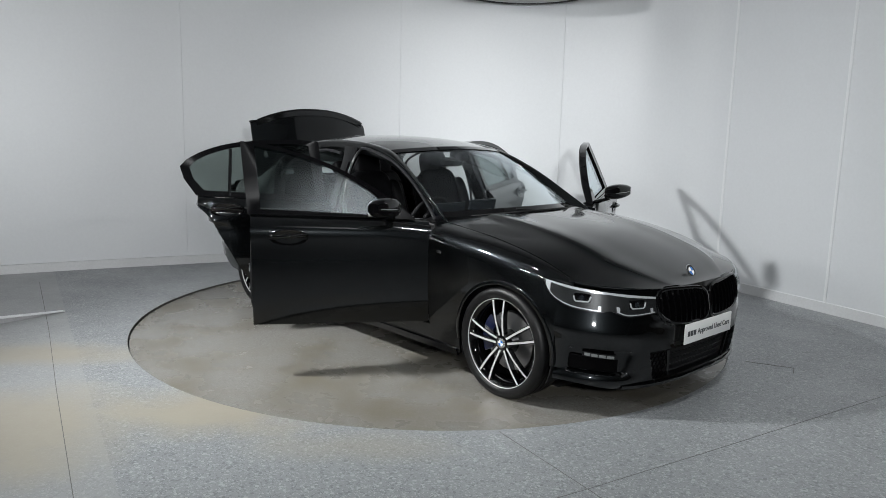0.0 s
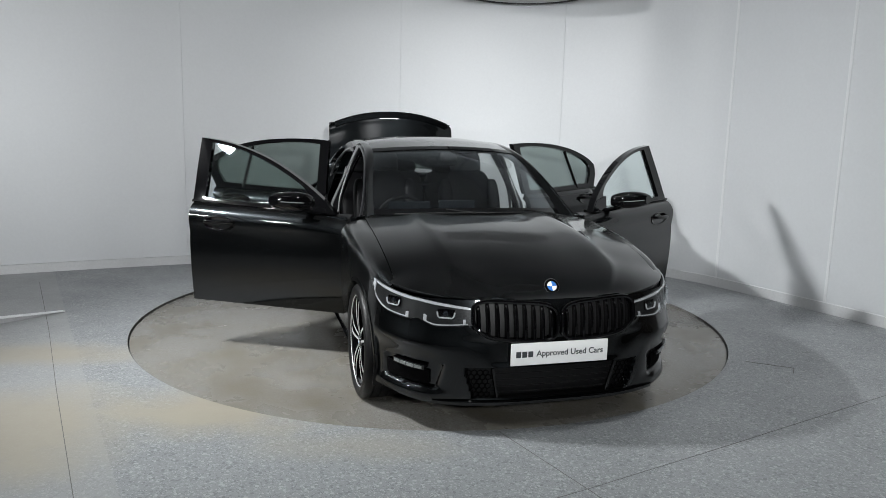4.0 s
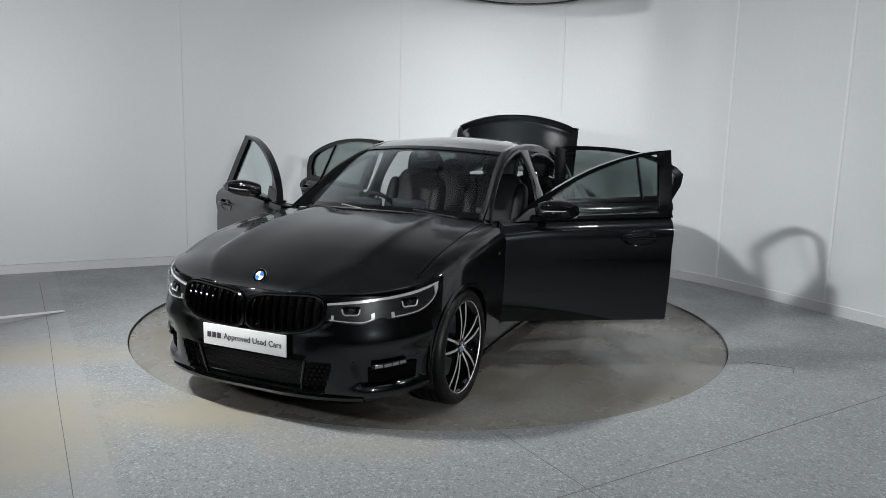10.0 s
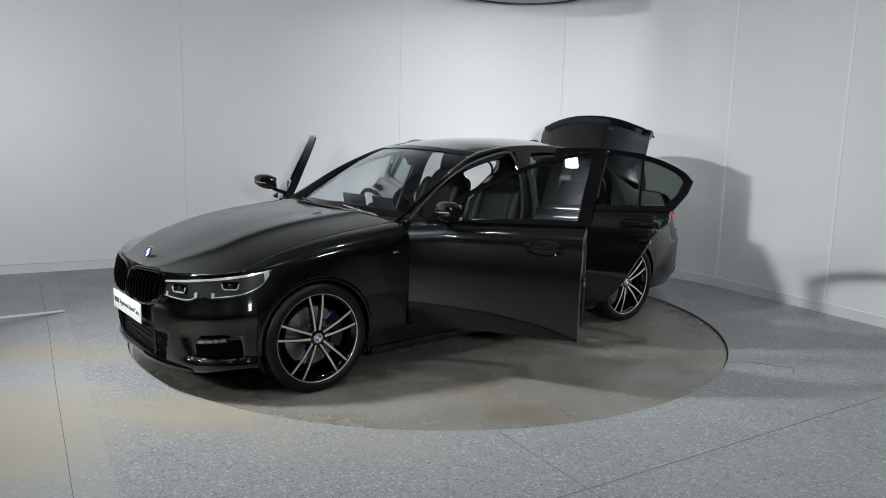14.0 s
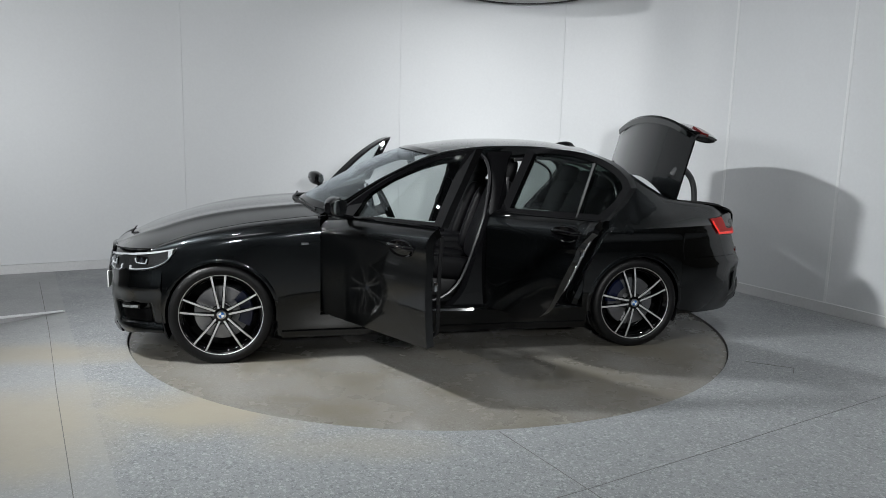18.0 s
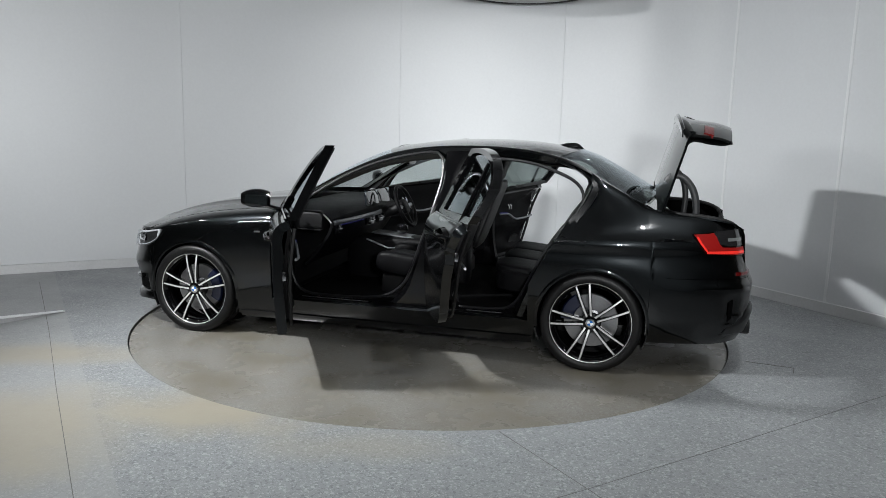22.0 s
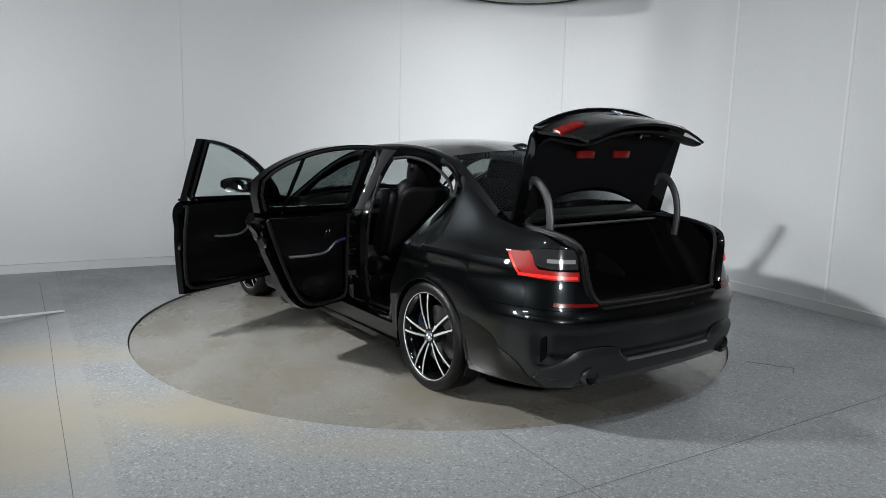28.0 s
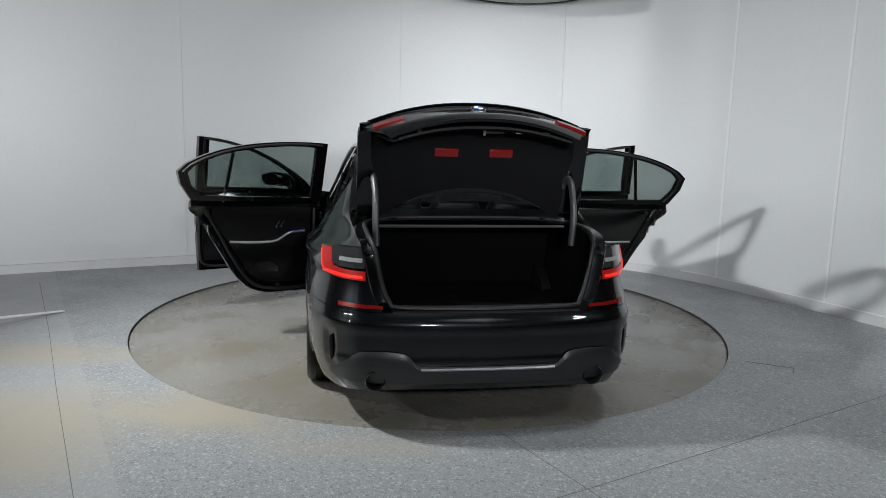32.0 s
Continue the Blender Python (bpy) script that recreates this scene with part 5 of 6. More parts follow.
    for k in range(4):
        xa = 2.052 - 0.029 * k
        part("fog_lens", bumper_patch(xa, xa - 0.025, lambda w: 0.346 + 0.005 * k + 0.004 * w, lambda w: 0.361 + 0.005 * k + 0.004 * w, 0.001, 0.005, 4, 3), CLEARGREY, fog, "clear lamp segment")
    # tail lamp on the quarter
    def tail_patch(x0, x1, za, zb, lift, thick=0.008, n=22, nv=7):
        a, b = at_x(x0), at_x(x1)
        rows = []
        for k in range(n):
            w = k / (n - 1)
            rows.append([skin(a + (b - a) * w, za(w) + (zb(w) - za(w)) * j / (nv - 1)) for j in range(nv)])
        return slab(rows, thick, lift=lift, out=(-2.0, 0, 0.8), flip=sd)
    lo_t = curve([0, 0.08, 0.2, 0.32, 0.55, 1.0], [0.915, 0.875, 0.825, 0.80, 0.792, 0.788])
    hi_t = curve([0, 0.2, 0.5, 1.0], [0.925, 0.93, 0.95, 0.955])
    tl = part("tail_lamp", tail_patch(-2.02, -2.40, lo_t, hi_t, 0.006), GLOSS, car, "L-shaped red tail lamp")
    part("lamp_lens", tail_patch(-2.03, -2.40, lambda w: lo_t(w) + 0.004, lambda w: lo_t(w) + 0.004 + min(hi_t(w) - lo_t(w) - 0.008, 0.045 + 0.9 * max(0, 0.40 - w)), 0.013), RED, tl, "glowing red lamp lens")
    part("lamp_guide", tail_patch(-2.115, -2.395, lambda w: 0.806 - 0.006 * w, lambda w: 0.822 - 0.006 * w, 0.016, 0.006, 20, 3), REDGUIDE, tl, "glowing red light guide")
    front_edge = curve([0.80, 0.825, 0.875, 0.915], [-2.115, -2.088, -2.047, -2.022])
    rows = [[skin(at_x(front_edge(z) - d), z) for d in (0.016, 0.023, 0.030)] for z in np.linspace(0.812, 0.905, 9)]
    part("lamp_guide", slab(rows, 0.006, lift=0.016, out=(-2.0, 0, 0.8), flip=sd), REDGUIDE, tl, "glowing red light guide")
    part("indicator_lens", tail_patch(-2.165, -2.398, lambda w: 0.849 + 0.055 * max(0, 0.35 - w), lambda w: hi_t(0.38 + 0.62 * w) - 0.006, 0.0125, n=16), SMOKE, tl, "smoked indicator lens")
    part("indicator_strip", tail_patch(-2.26, -2.39, lambda w: 0.878, lambda w: 0.898, 0.014, n=10, nv=3), CLEARGREY, tl, "clear indicator strip")
    part("rear_reflector", tail_patch(-2.31, -2.425, lambda w: 0.668 - 0.004 * w, lambda w: 0.688 - 0.008 * w, 0.008, n=10, nv=3), REDDARK, car, "narrow red bumper reflector")
    # exhaust
    bm = lathe([(0.034, -2.26), (0.048, -2.26), (0.052, -2.405), (0.048, -2.413), (0.043, -2.405), (0.041, -2.30), (0.0, -2.30)], "x", 28, (-0.006, 0.553 * sd, 0.312))
    part("exhaust_tip", bm, DARKGREY, car, "dark round exhaust tailpipe")
    # rear bumper air outlet
    part("air_outlet", tail_patch(-2.265, -2.29, lambda w: 0.375 + 0.03 * w, lambda w: 0.50 + 0.02 * w, -0.007, n=6), CARPET, car, "narrow black air outlet")
def tail_x(y, z):
    """The rear bumper face at y, z."""
    lo, hi = at_x(-2.0), T_END
    for _ in range(30):
        mid = (lo + hi) / 2
        if skin(mid, z).y > abs(y):
            lo = mid
        else:
            hi = mid
    return skin(lo, z).x


# diffuser: low in the middle, raised over both tailpipes
diffuser_top = curve([0.0, 0.34, 0.41, 0.52, 0.63, 0.70, 0.77], [0.385, 0.387, 0.45, 0.462, 0.455, 0.40, 0.34])
rows = []
for y in np.linspace(-0.77, 0.77, 71):
    zt = diffuser_top(abs(y))
    col = [Vector((tail_x(y, 0.30) + 0.16, y, 0.235))]
    for k in range(7):
        z = 0.295 + (zt - 0.295) * k / 6
        col.append(Vector((tail_x(y, z) - (0.015 if k < 6 else 0.002), y, z)))
    rows.append(col)
part("diffuser", slab(rows, 0.02, out=(-2.0, 0, 0.35)), DARKGREY, car, "dark grey rear diffuser")
strip = [(tail_x(y, 0.375) - 0.016, y, 0.375) for y in np.linspace(-0.335, 0.335, 21)]
part("diffuser_strip", tube(strip, 0.010, 6, squash=0.8), SATIN, car, "light grey strip across the diffuser")

# ---- nose ----
roundel(car, 0.041, Matrix.Translation((2.082, 0, 0.752)) @ Matrix.Rotation(radians(58), 4, "Y"))


def nose_x(y, z):
    """The bumper face at y, z."""
    lo, hi = 0.0, at_x(1.8)
    for _ in range(30):
        mid = (lo + hi) / 2
        if skin(mid, z).y < abs(y):
            lo = mid
        else:
            hi = mid
    return skin(lo, z).x


for sd, _ in SIDES:
    cy, cz, hw, hh = 0.225, 0.605, 0.213, 0.094
    loop = []
    for a in np.linspace(0, 2 * math.pi, 49)[:-1]:
        # the outer lower corner is cut back in a long round
        round_off = 0.78 if math.sin(a) < 0 and math.cos(a) > 0 else 0.45
        y = cy + hw * math.copysign(abs(math.cos(a)) ** round_off, math.cos(a))
        z = cz + hh * math.copysign(abs(math.sin(a)) ** (round_off + 0.05), math.sin(a)) + 0.012 * (y - cy) / hw
        loop.append((y, z))
    g = part("kidney_grille", tube([(nose_x(y, z) + 0.008, y * sd, z) for y, z in loop], 0.011, 8, closed=True), GLOSS, car, "gloss black kidney grille")
    part("grille_backing", slab([[Vector((nose_x(y, z) - 0.024, y * sd, z + 0.012 * (y - cy) / hw)) for z in np.linspace(cz - hh * 0.9, cz + hh * 0.9, 7)] for y in np.linspace(cy - hw * 0.93, cy + hw * 0.93, 15)], 0.003, out=(1.5, 0, 0.6)), PLASTIC, g)
    for k in range(9):
        y = cy - hw * 0.86 + hw * 1.72 * k / 8
        zz = [z for yy, z in loop if abs(yy - y) < 0.03]
        top = cz + hh * (1 - abs((y - cy) / hw) ** 3.6) ** 0.28 * 0.97 + 0.012 * (y - cy) / hw
        bot = cz - hh * ((1 - abs((y - cy) / hw) ** 2.6) ** 0.40 if y > cy else (1 - abs((y - cy) / hw) ** 3.6) ** 0.28) * 0.95 + 0.012 * (y - cy) / hw
        bm = bmesh.new()
        P = []
        for j in range(7):
            z = bot + (top - bot) * j / 6
            x = nose_x(y, z)
            lead_x = x + 0.014 - 0.022 * max(0.0, (j - 4) / 2) ** 2
            P.append([Vector((x - 0.02, (y - 0.0075) * sd, z)), Vector((lead_x - 0.004, (y - 0.0065) * sd, z)), Vector((lead_x, y * sd, z)), Vector((lead_x - 0.004, (y + 0.0065) * sd, z)), Vector((x - 0.02, (y + 0.0075) * sd, z))])
        vs = add_grid(bm, P)
        part("slat", bm, GLOSS, g)
# lower intake: black grille in the middle, open mesh towards the ends
rows = [[Vector((nose_x(y, z) - 0.045, y, z)) for z in np.linspace(0.208, 0.366, 6)] for y in np.linspace(-0.47, 0.47, 31)]
intake = part("lower_intake", slab(rows, 0.004, out=(1.6, 0, 0.3)), PLASTIC, car, "black lower intake")
for r in range(4):
    z = 0.232 + 0.034 * r
    part("intake_slat", tube([(nose_x(y, z) - 0.03, y, z) for y in np.linspace(-0.33, 0.33, 23)], 0.006, 6, squash=0.5), PLASTIC, intake)
for sd, _ in SIDES:
    for k in range(4):
        for r in range(6):
            y, z = 0.352 + 0.028 * k + 0.014 * (r % 2), 0.226 + 0.0235 * r
            if y > 0.44 + 0.30 * (z - 0.30):
                continue
            hexa = [(y + 0.0135 * math.cos(math.pi * (i + 0.5) / 3), z + 0.0145 * math.sin(math.pi * (i + 0.5) / 3)) for i in range(6)]
            part("mesh_cell", tube([(nose_x(a, b) - 0.016, a * sd, b) for a, b in hexa], 0.0028, 5, closed=True), CARPET, intake)
    part("intake_strut", tube([(nose_x(0.335, 0.37) - 0.012, 0.335 * sd, 0.368), (nose_x(0.315, 0.21) - 0.012, 0.30 * sd, 0.208)], 0.009, 8), GLOSS, car)
part("front_splitter", slab([[Vector((nose_x(y, 0.19) + 0.018, y, 0.19)), Vector((nose_x(y, 0.175) + 0.022, y, 0.172)), Vector((nose_x(y, 0.17) - 0.06, y, 0.160))] for y in np.linspace(-0.62, 0.62, 27)], 0.012, out=(1.7, 0, 0.4)), GLOSS, car)
# plate
plate = part("plate", box((0.008, 0.524, 0.113), (2.219, 0, 0.446), bevel=0.003), WHITE, car, "white plastic plate with dark lettering")


def lettering(text, size, m, mat, parent, spacing=1.0):
    cu = bpy.data.curves.new("text", "FONT")
    cu.body, cu.size, cu.align_x, cu.align_y, cu.extrude, cu.offset = text, size, "LEFT", "CENTER", 0.0006, 0.0007
    cu.space_character = spacing
    tmp = new("text", cu)
    bpy.context.view_layer.update()
    me = bpy.data.meshes.new_from_object(tmp.evaluated_get(bpy.context.evaluated_depsgraph_get()))
    bpy.data.objects.remove(tmp)
    me.materials.clear()
    me.materials.append(mat)
    me.transform(m)
    ob = new("lettering", me)
    ob.parent = parent
    return ob


PM = Matrix.Translation((2.2236, 0, 0.446)) @ Matrix.Rotation(radians(90), 4, "Z") @ Matrix.Rotation(radians(90), 4, "X")
words = lettering("Approved Used Cars", 0.041, PM @ Matrix.Translation((-0.122, 0, 0)), INK, plate)
left_end = min(v.co.y for v in words.data.vertices)
wide = max(v.co.y for v in words.data.vertices) - left_end
for v in words.data.vertices:
    v.co.y = -0.128 + (v.co.y - left_end) * 0.363 / wide
    v.co.z = 0.446 + (v.co.z - 0.446) * 0.363 / wide
for k in range(3):
    part("mark", box((0.0016, 0.026, 0.030), (2.2236, -0.222 + 0.032 * k, 0.4455), bevel=0.0006, seg=1), INK, plate, "plain dark mark", smooth=False)
# wing badges
for sd, _ in SIDES:
    p = skin(at_x(0.90), 0.785)
    part("wing_badge", box((0.045, 0.003, 0.017), (0.90, (p.y + 0.001) * sd, 0.785), bevel=0.001), CHROME, car, "small chrome wing badge")
    pts = smooth_path([(0.80, 0.888 * sd, 0.80), (0.95, 0.889 * sd, 0.79), (1.05, 0.888 * sd, 0.765)], 12)
    part("wing_crease", tube(pts, 0.003, 5), PAINT, car)

# ---- wheels ----
def wheel(x, sd):
    yo = 0.887
    bm = lathe([(0.246, -0.20), (0.262, -0.20), (0.262, -0.185), (0.240, -0.17), (0.225, -0.12), (0.225, -0.05), (0.238, -0.02), (0.252, -0.012), (0.262, -0.004), (0.262, -0.012), (0.255, -0.03), (0.246, -0.20)], "y", 56)
    rim = link("wheel", bm, GLOSS)
    tagged(rim, "alloy wheel with five pairs of bright spokes")
    prof = [(0.252, -0.008), (0.262, 0.002), (0.275, 0.010), (0.295, 0.013), (0.312, 0.006), (0.3215, -0.006), (0.3245, -0.02)]
    for g in (0.045, 0.09, 0.135):
        prof += [(0.325, -g + 0.004), (0.3185, -g + 0.0025), (0.3185, -g - 0.0025), (0.325, -g - 0.004)]
    prof += [(0.3245, -0.18), (0.3215, -0.194), (0.312, -0.206), (0.285, -0.212), (0.26, -0.20)]
    part("tyre", lathe(prof, "y", 72), TYRE, rim, "low-profile black tyre")
    part("rim_edge", lathe([(0.2555, -0.006), (0.258, -0.0005), (0.2625, 0.0015), (0.2615, -0.006), (0.2555, -0.006)], "y", 72), SILVER, rim, "bright machined rim edge")
    for k in range(5):
        base = math.pi / 2 + 2 * math.pi * k / 5
        for s in (-1, 1):
            def spoke(w0, w1, y0, y1, dy):
                P = []
                for j in range(9):
                    w = j / 8
                    r = 0.045 + 0.208 * w
                    a = base + s * (0.0138 + 0.0294 * w) / r
                    hwid = w0 + (w1 - w0) * w
                    y = y0 + (y1 - y0) * w + 0.010 * math.sin(math.pi * w)
                    ca, sa = math.cos(a), math.sin(a)
                    P.append([Vector((r * ca - u * sa, y + d, r * sa + u * ca)) for u, d in ((-hwid, dy), (-hwid, 0), (hwid, 0), (hwid, dy), (-hwid, dy))])
                b = bmesh.new()
                vs = add_grid(b, P)
                b.faces.new(vs[0][:-1]), b.faces.new(vs[-1][:-1])
                bmesh.ops.remove_doubles(b, verts=b.verts, dist=1e-6)
                return b
            part("spoke", spoke(0.0115, 0.0095, -0.0145, -0.0085, -0.03), GLOSS, rim, "gloss black spoke side")
            part("spoke_face", spoke(0.0064, 0.0058, -0.013, -0.007, -0.002), SILVER, rim, "machined silver spoke face")
        bm = bmesh.new()
        a = base + math.pi / 5
        lathe([(0.0, -0.006), (0.008, -0.006), (0.0095, -0.012), (0.0095, -0.03)], "y", 12, (0.052 * math.cos(a), -0.006, 0.052 * math.sin(a)), bm=bm)
        part("wheel_bolt", bm, DARKGREY, rim)
    part("hub", lathe([(0.0, -0.012), (0.034, -0.012), (0.056, -0.018), (0.068, -0.03), (0.072, -0.10), (0.0, -0.10)], "y", 32), GLOSS, rim)
    part("hub_cap", lathe([(0.0, -0.006), (0.02, -0.006), (0.029, -0.008), (0.030, -0.013)], "y", 28), BADGEBLUE, rim, "round blue and white hub cap")
    part("hub_cap_ring", lathe([(0.0185, -0.0055), (0.029, -0.0065), (0.031, -0.013), (0.0185, -0.0055)], "y", 28), CHROME, rim)
    for q in (0, 1):
        b = bmesh.new()
        c = b.verts.new((0, -0.005, 0))
        vs = [b.verts.new((0.018 * math.cos(a), -0.005, 0.018 * math.sin(a))) for a in np.linspace(q * math.pi, q * math.pi + math.pi / 2, 7)]
        for u, v in zip(vs, vs[1:]):
            b.faces.new((c, u, v))
        part("hub_cap_field", b, WHITE, rim)
    rim.parent = car
    rim.matrix_basis = Matrix.Translation((x, yo * sd, WHEEL_Z)) @ (Matrix.Rotation(math.pi, 4, "Z") if sd < 0 else Matrix.Identity(4)) @ Matrix.Rotation(radians({(1, 1): 3, (1, -1): 7, (-1, 1): 13.5, (-1, -1): -4}[(1 if x > 0 else -1, sd)]), 4, "Y")
    # brake
    b = lathe([(0.07, -0.085), (0.172, -0.085), (0.174, -0.09), (0.174, -0.115), (0.07, -0.115), (0.07, -0.085)], "y", 48)
    bmesh.ops.translate(b, vec=(0, yo, 0), verts=b.verts)
    bmesh.ops.scale(b, vec=(1, sd, 1), verts=b.verts)
    bmesh.ops.translate(b, vec=(x, 0, WHEEL_Z), verts=b.verts)
    part("brake_disc", b, DISC, car, "steel brake disc")
    P = []
    a0 = (math.radians(-28), math.radians(48)) if x > 0 else (math.radians(2), math.radians(58))
    a0 = (math.pi - a0[1], math.pi - a0[0]) if x > 0 else a0
    for a in np.linspace(a0[0], a0[1], 12):
        P.append([Vector((x + r * math.cos(a), (yo + y) * sd, WHEEL_Z + r * math.sin(a))) for r, y in ((0.112, -0.075), (0.12, -0.058), (0.16, -0.052), (0.19, -0.056), (0.198, -0.075))])
    part("brake_caliper", slab(P, 0.03, out=(x, 0, WHEEL_Z)), BLUE, car, "blue brake caliper")


for sd, _ in SIDES:
    for x in (AXLE, -AXLE):
        wheel(x, sd)

# ---- underbody and cabin ----
part("underbody", box((3.9, 1.36, 0.08), (-0.1, 0, 0.24), bevel=0.02), PLASTIC, car)
part("cabin_floor", box((2.3, 1.5, 0.05), (-0.45, 0, 0.325), bevel=0.01), CARPET, car)
part("bulkhead", box((0.06, 1.44, 0.55), (0.78, 0, 0.62), bevel=0.02), PLASTIC, car)
part("engine_cover", box((1.2, 1.0, 0.30), (1.35, 0, 0.50), bevel=0.05), PLASTIC, car)
part("nose_frame", box((0.12, 1.1, 0.35), (1.95, 0, 0.42), bevel=0.03), PLASTIC, car)
part("rear_frame", box((0.10, 1.2, 0.25), (-2.32, 0, 0.42), bevel=0.03), PLASTIC, car)
rows = [[Vector((p.x - 0.01, y * 0.93, p.z - 0.03)) for y in (p.y, p.y * 0.5, 0, -p.y * 0.5, -p.y)] for p in tops]
part("headlining", slab([[q + Vector((0, 0, 0.012 if abs(q.y) < 0.3 else 0.0)) for q in r] for r in rows], 0.01, out=(-0.5, 0, 3)), LEATHER, car, "dark headlining")
part("parcel_shelf", slab([[Vector((x, y, 1.02 + 0.0 * x)) for x in (-1.28, -1.5, -1.74)] for y in (-0.60, -0.3, 0, 0.3, 0.60)], 0.03, out=(-1.5, 0, 0.5)), CARPET, car)
# dashboard
prof = smooth_path([(0.80, 0, 0.955), (0.62, 0, 0.965), (0.45, 0, 0.95), (0.36, 0, 0.91), (0.34, 0, 0.85), (0.37, 0, 0.78), (0.45, 0, 0.66), (0.55, 0, 0.56)], 18)
rows = [[Vector((p.x + (0.06 * (abs(y) / 0.7) ** 2), y, p.z - 0.03 * (abs(y) / 0.72) ** 4)) for p in prof] for y in np.linspace(-0.72, 0.72, 25)]
dash = part("dashboard", slab(rows, 0.02, out=(0.75, 0, 0.7)), LEATHER, car, "black dashboard")
part("dash_trim", tube([(0.345 + 0.055 * (abs(y) / 0.7) ** 2, y, 0.845) for y in np.linspace(-0.15, 0.70, 20)], 0.012, 6, squash=1.6), SATIN, dash, "satin aluminium dash trim")
part("ambient_line", tube([(0.338 + 0.055 * (abs(y) / 0.7) ** 2, y, 0.825) for y in np.linspace(0.25, 0.62, 12)], 0.0022, 5), AMBIENT, dash, "blue ambient light strip")
part("display", box((0.02, 0.27, 0.11), (0.375, 0.0, 0.965), Matrix.Rotation(radians(12), 4, "Y"), 0.008), SCREEN, dash, "dark central display")
part("instrument_display", box((0.02, 0.30, 0.12), (0.40, -0.36, 0.955), Matrix.Rotation(radians(12), 4, "Y"), 0.008), SCREEN, dash, "dark instrument display")
for y in (-0.66, -0.11, 0.11, 0.66):
    part("air_vent", box((0.03, 0.15 if abs(y) < 0.3 else 0.09, 0.06), (0.345 + 0.055 * (abs(y) / 0.7) ** 2, y, 0.80), bevel=0.008), GLOSS, dash)
    part("vent_trim", box((0.008, 0.13 if abs(y) < 0.3 else 0.08, 0.006), (0.325 + 0.055 * (abs(y) / 0.7) ** 2, y, 0.80), bevel=0.002), CHROME, dash)
for y in (0.71, -0.71):
    part("dash_end", box((0.20, 0.02, 0.14), (0.58, y, 0.86), bevel=0.03, seg=3), PLASTIC, dash)
    part("dash_end_trim", tube([(0.475, y * 1.012, 0.905), (0.44, y * 1.012, 0.875), (0.415, y * 1.012, 0.845)], 0.006, 6), SATIN, dash, "satin aluminium trim end")
# steering wheel on the right-hand side
TILT = Matrix.Translation((0.20, -0.36, 0.875)) @ Matrix.Rotation(radians(-66), 4, "Y")
bm = tube([(0.175 * math.cos(a), 0.18 * math.sin(a), 0) for a in np.linspace(0, 2 * math.pi, 41)[:-1]], 0.016, 10, closed=True)
bmesh.ops.transform(bm, matrix=TILT, verts=bm.verts)
sw = part("steering_wheel", bm, LEATHER, car, "black leather steering wheel")
bm = cushion((0.13, 0.15, 0.05), (0.0, 0, -0.01), 3.0)
bmesh.ops.transform(bm, matrix=TILT, verts=bm.verts)
part("airbag_cover", bm, LEATHER, sw)
for a in (math.pi / 2, -math.pi / 2, math.pi):
    bm = tube([(0.05 * math.cos(a), 0.05 * math.sin(a), -0.01), (0.165 * math.cos(a), 0.165 * math.sin(a), 0)], 0.016, 8, squash=0.5)
    bmesh.ops.transform(bm, matrix=TILT, verts=bm.verts)
    part("wheel_spoke", bm, SATIN if abs(a) < 3 else LEATHER, sw)
part("steering_column", tube([(0.22, -0.36, 0.868), (0.45, -0.36, 0.78)], 0.045, 10), PLASTIC, car)
# centre console
part("centre_console", cushion((1.0, 0.24, 0.42), (0.05, 0, 0.47), 6), LEATHER, car)
part("console_edge", tube([(0.37, 0.115, 0.652), (0.19, 0.118, 0.59), (0.06, 0.118, 0.60), (-0.1, 0.118, 0.625)], 0.007, 6), SATIN, car, "satin aluminium console edge")
part("console_trim", box((0.42, 0.17, 0.012), (0.13, 0, 0.682), Matrix.Rotation(radians(-5), 4, "Y"), 0.004), SATIN, car, "satin aluminium console trim")
part("gear_selector", cushion((0.09, 0.05, 0.08), (0.12, -0.02, 0.73), 3), GLOSS, car)
part("console_armrest", cushion((0.34, 0.20, 0.12), (-0.28, 0, 0.655), 5), LEATHER, car)


def seat(y):
    """Front seat: base, bolsters, back, headrest."""
    lean = Matrix.Rotation(radians(-20), 4, "Y")
    s = link("front_seat", cushion((0.52, 0.36, 0.15), (-0.12, y, 0.525), 4, Matrix.Rotation(radians(-7), 4, "Y")), LEATHER)
    s.parent = car
    tagged(s, "black leather front seat with a fixed headrest")
    part("seat_base", box((0.46, 0.44, 0.16), (-0.14, y, 0.40), bevel=0.04), PLASTIC, s)
    for d in (-1, 1):
        part("seat_bolster", cushion((0.50, 0.11, 0.17), (-0.12, y + d * 0.205, 0.55), 3.5, Matrix.Rotation(radians(-7), 4, "Y")), LEATHER, s)
        part("back_bolster", cushion((0.15, 0.11, 0.52), (-0.42, y + d * 0.205, 0.86), 3.2, lean), LEATHER, s)
    part("backrest", cushion((0.13, 0.40, 0.64), (-0.455, y, 0.875), 4.5, lean), LEATHER, s)
    part("back_shell", cushion((0.05, 0.44, 0.58), (-0.525, y, 0.85), 5, lean), PLASTIC, s)
    part("headrest", cushion((0.12, 0.26, 0.21), (-0.585, y, 1.225), 3.5, Matrix.Rotation(radians(-12), 4, "Y")), LEATHER, s)
    for d in (-0.06, 0.06):
        part("headrest_post", tube([(-0.56, y + d, 1.08), (-0.58, y + d, 1.18)], 0.007, 6), CHROME, s)
    part("belt_buckle", box((0.03, 0.02, 0.08), (-0.35, y - math.copysign(0.27, y), 0.62), bevel=0.005), PLASTIC, s)
    return s


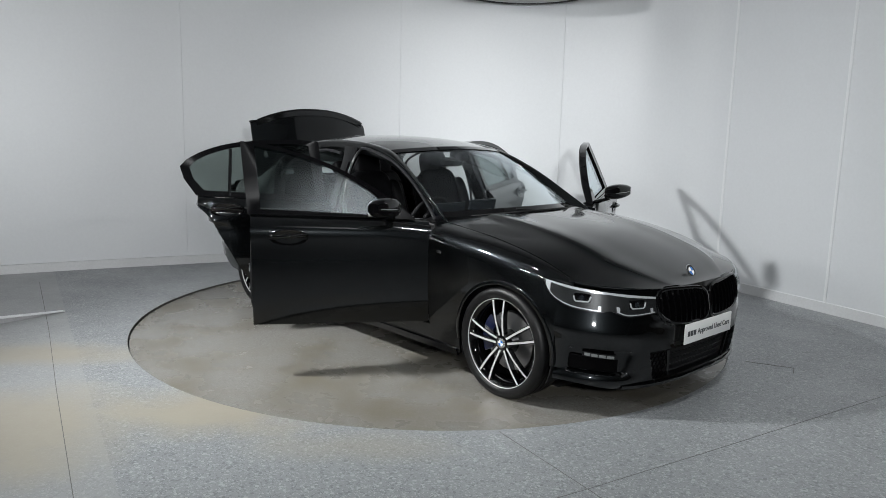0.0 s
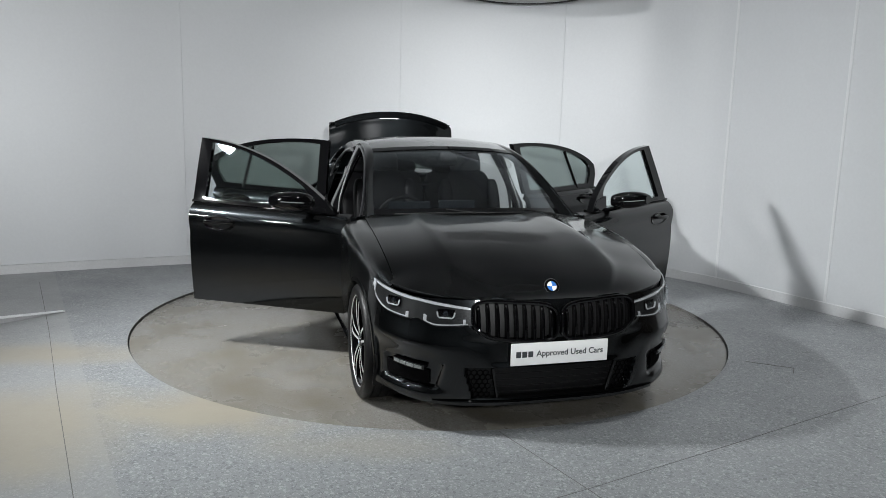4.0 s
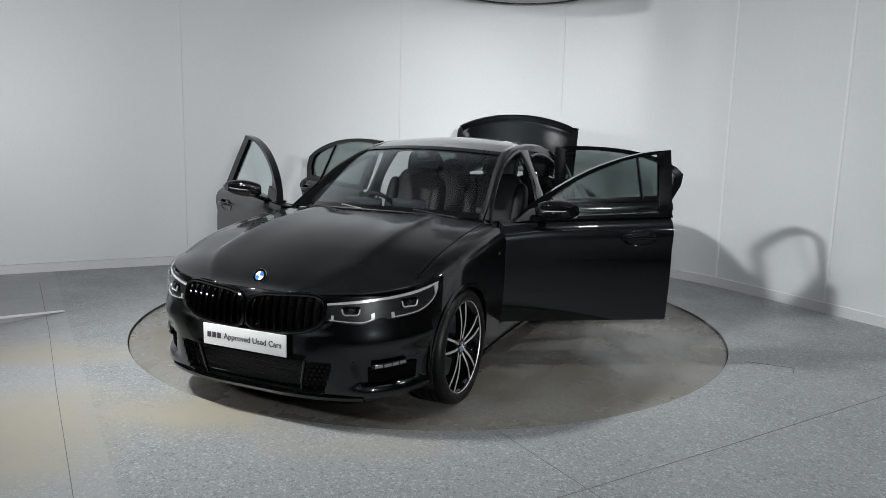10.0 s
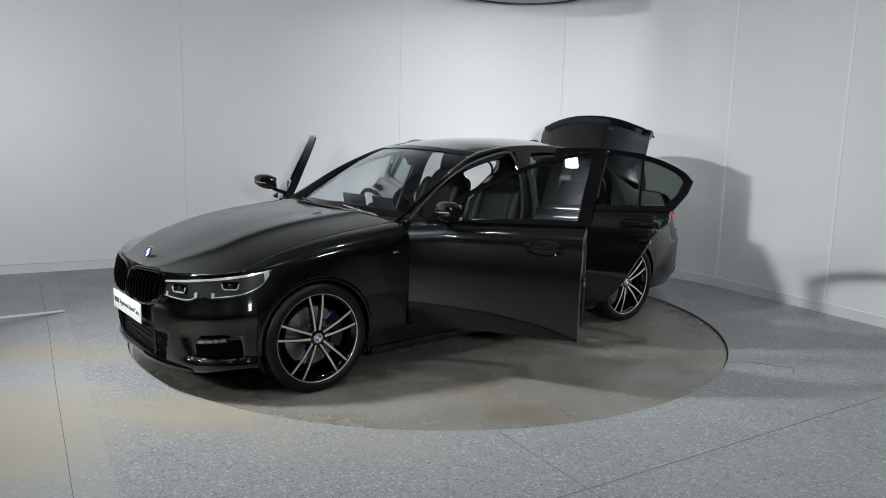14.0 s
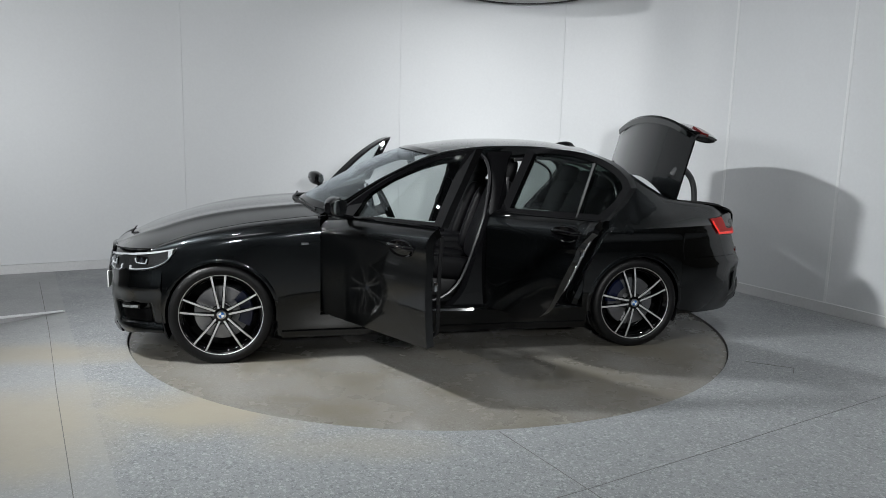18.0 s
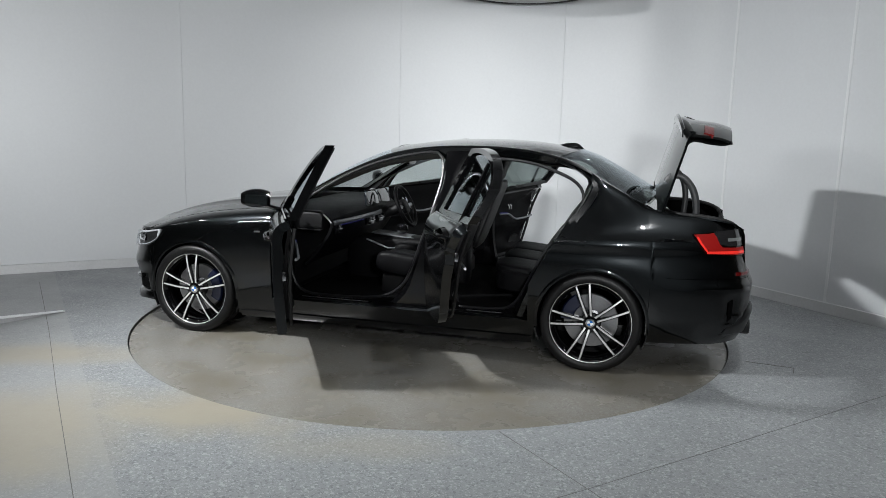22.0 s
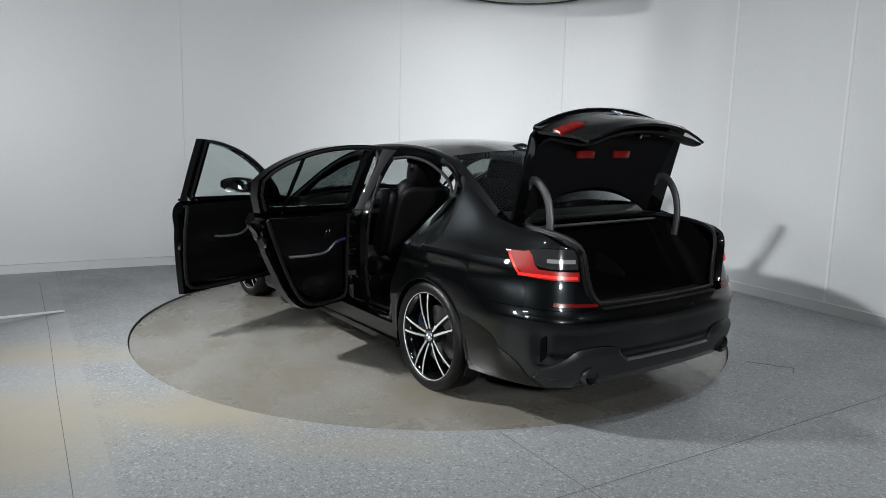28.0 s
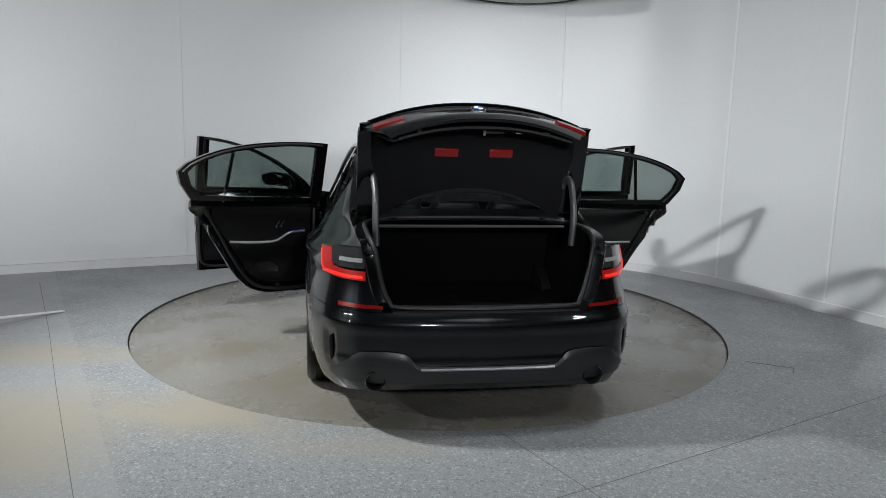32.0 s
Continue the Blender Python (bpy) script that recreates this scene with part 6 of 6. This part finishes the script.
seat(0.36), seat(-0.36)
lean = Matrix.Rotation(radians(-24), 4, "Y")
bench = link("rear_bench", cushion((0.50, 1.26, 0.18), (-0.98, 0, 0.485), 6, Matrix.Rotation(radians(-6), 4, "Y")), LEATHER)
bench.parent = car
tagged(bench, "black leather rear bench")
for y in (-0.40, 0.0, 0.40):
    part("bench_back", cushion((0.14, 0.42 if y else 0.34, 0.64), (-1.265, y, 0.82), 4.5, lean), LEATHER, bench)
    part("headrest", cushion((0.11, 0.24, 0.16 if y else 0.11), (-1.39, y, 1.155), 3.5, lean), LEATHER, bench)
    part("seat_cushion", cushion((0.46, 0.40, 0.08), (-0.96, y, 0.56), 4.0, Matrix.Rotation(radians(-6), 4, "Y")), LEATHER, bench)
# interior mirror pod and wipers
part("mirror_pod", cushion((0.12, 0.13, 0.09), (0.115, 0, 1.325), 3), PLASTIC, car)
part("interior_mirror", cushion((0.03, 0.24, 0.07), (0.06, -0.03, 1.275), 4), GLOSS, car)
for y0, y1 in ((0.55, -0.02), (0.02, -0.55)):
    pts = [(0.955 - 0.22 * abs(y / 0.70) ** 2, y, 0.995 - 0.035 * abs(y / 0.70) ** 2) for y in np.linspace(y0, y1, 10)]
    part("wiper", tube(pts, 0.009, 6, squash=0.7), PLASTIC, car)
    p = pts[0]
    part("wiper_arm", tube([(p[0], p[1] + 0.03, p[2] - 0.01), (pts[4][0] - 0.01, pts[4][1], pts[4][2] + 0.022)], 0.007, 6), PLASTIC, car)
for ob in car.children_recursive:
    if ob.data.materials and ob.data.materials[0] in (GLASS, SCREENGLASS, PRIVACY, LENS):
        ob.visible_shadow = False
for sd, _ in SIDES:
    for x, zs in ((0.775, (0.45, 0.74)), (-0.345, (0.46, 0.75))):
        for z in zs:
            part("door_hinge", box((0.07, 0.03, 0.055), (x - 0.02, 0.83 * sd, z), bevel=0.008), PAINT, car)
    part("striker", tube([(-0.372, 0.80 * sd, 0.68), (-0.372, 0.835 * sd, 0.68), (-0.372, 0.835 * sd, 0.65), (-0.372, 0.80 * sd, 0.65)], 0.005, 6), CHROME, car, "steel door striker")


# ---- turning ----
SINK, TYRE_SQUASH = -0.011, 0.009
TURN_0, TURN_RATE = -48.21, -6.673
CAR_AT = Vector((0.122, 0.042, 0.0))


def motions():
    rows_car, rows_table = [], []
    for k in range(65):
        t = 0.5 * k
        a = TURN_0 + TURN_RATE * t
        spin = pose(0, 0, SINK, 0, 0, a)
        rows_table.append((t, spin))
        rows_car.append((t, spin @ Matrix.Translation(CAR_AT - Vector((0, 0, TYRE_SQUASH)))))
    walk(table, rows_table)
    walk(car, rows_car)


motions()
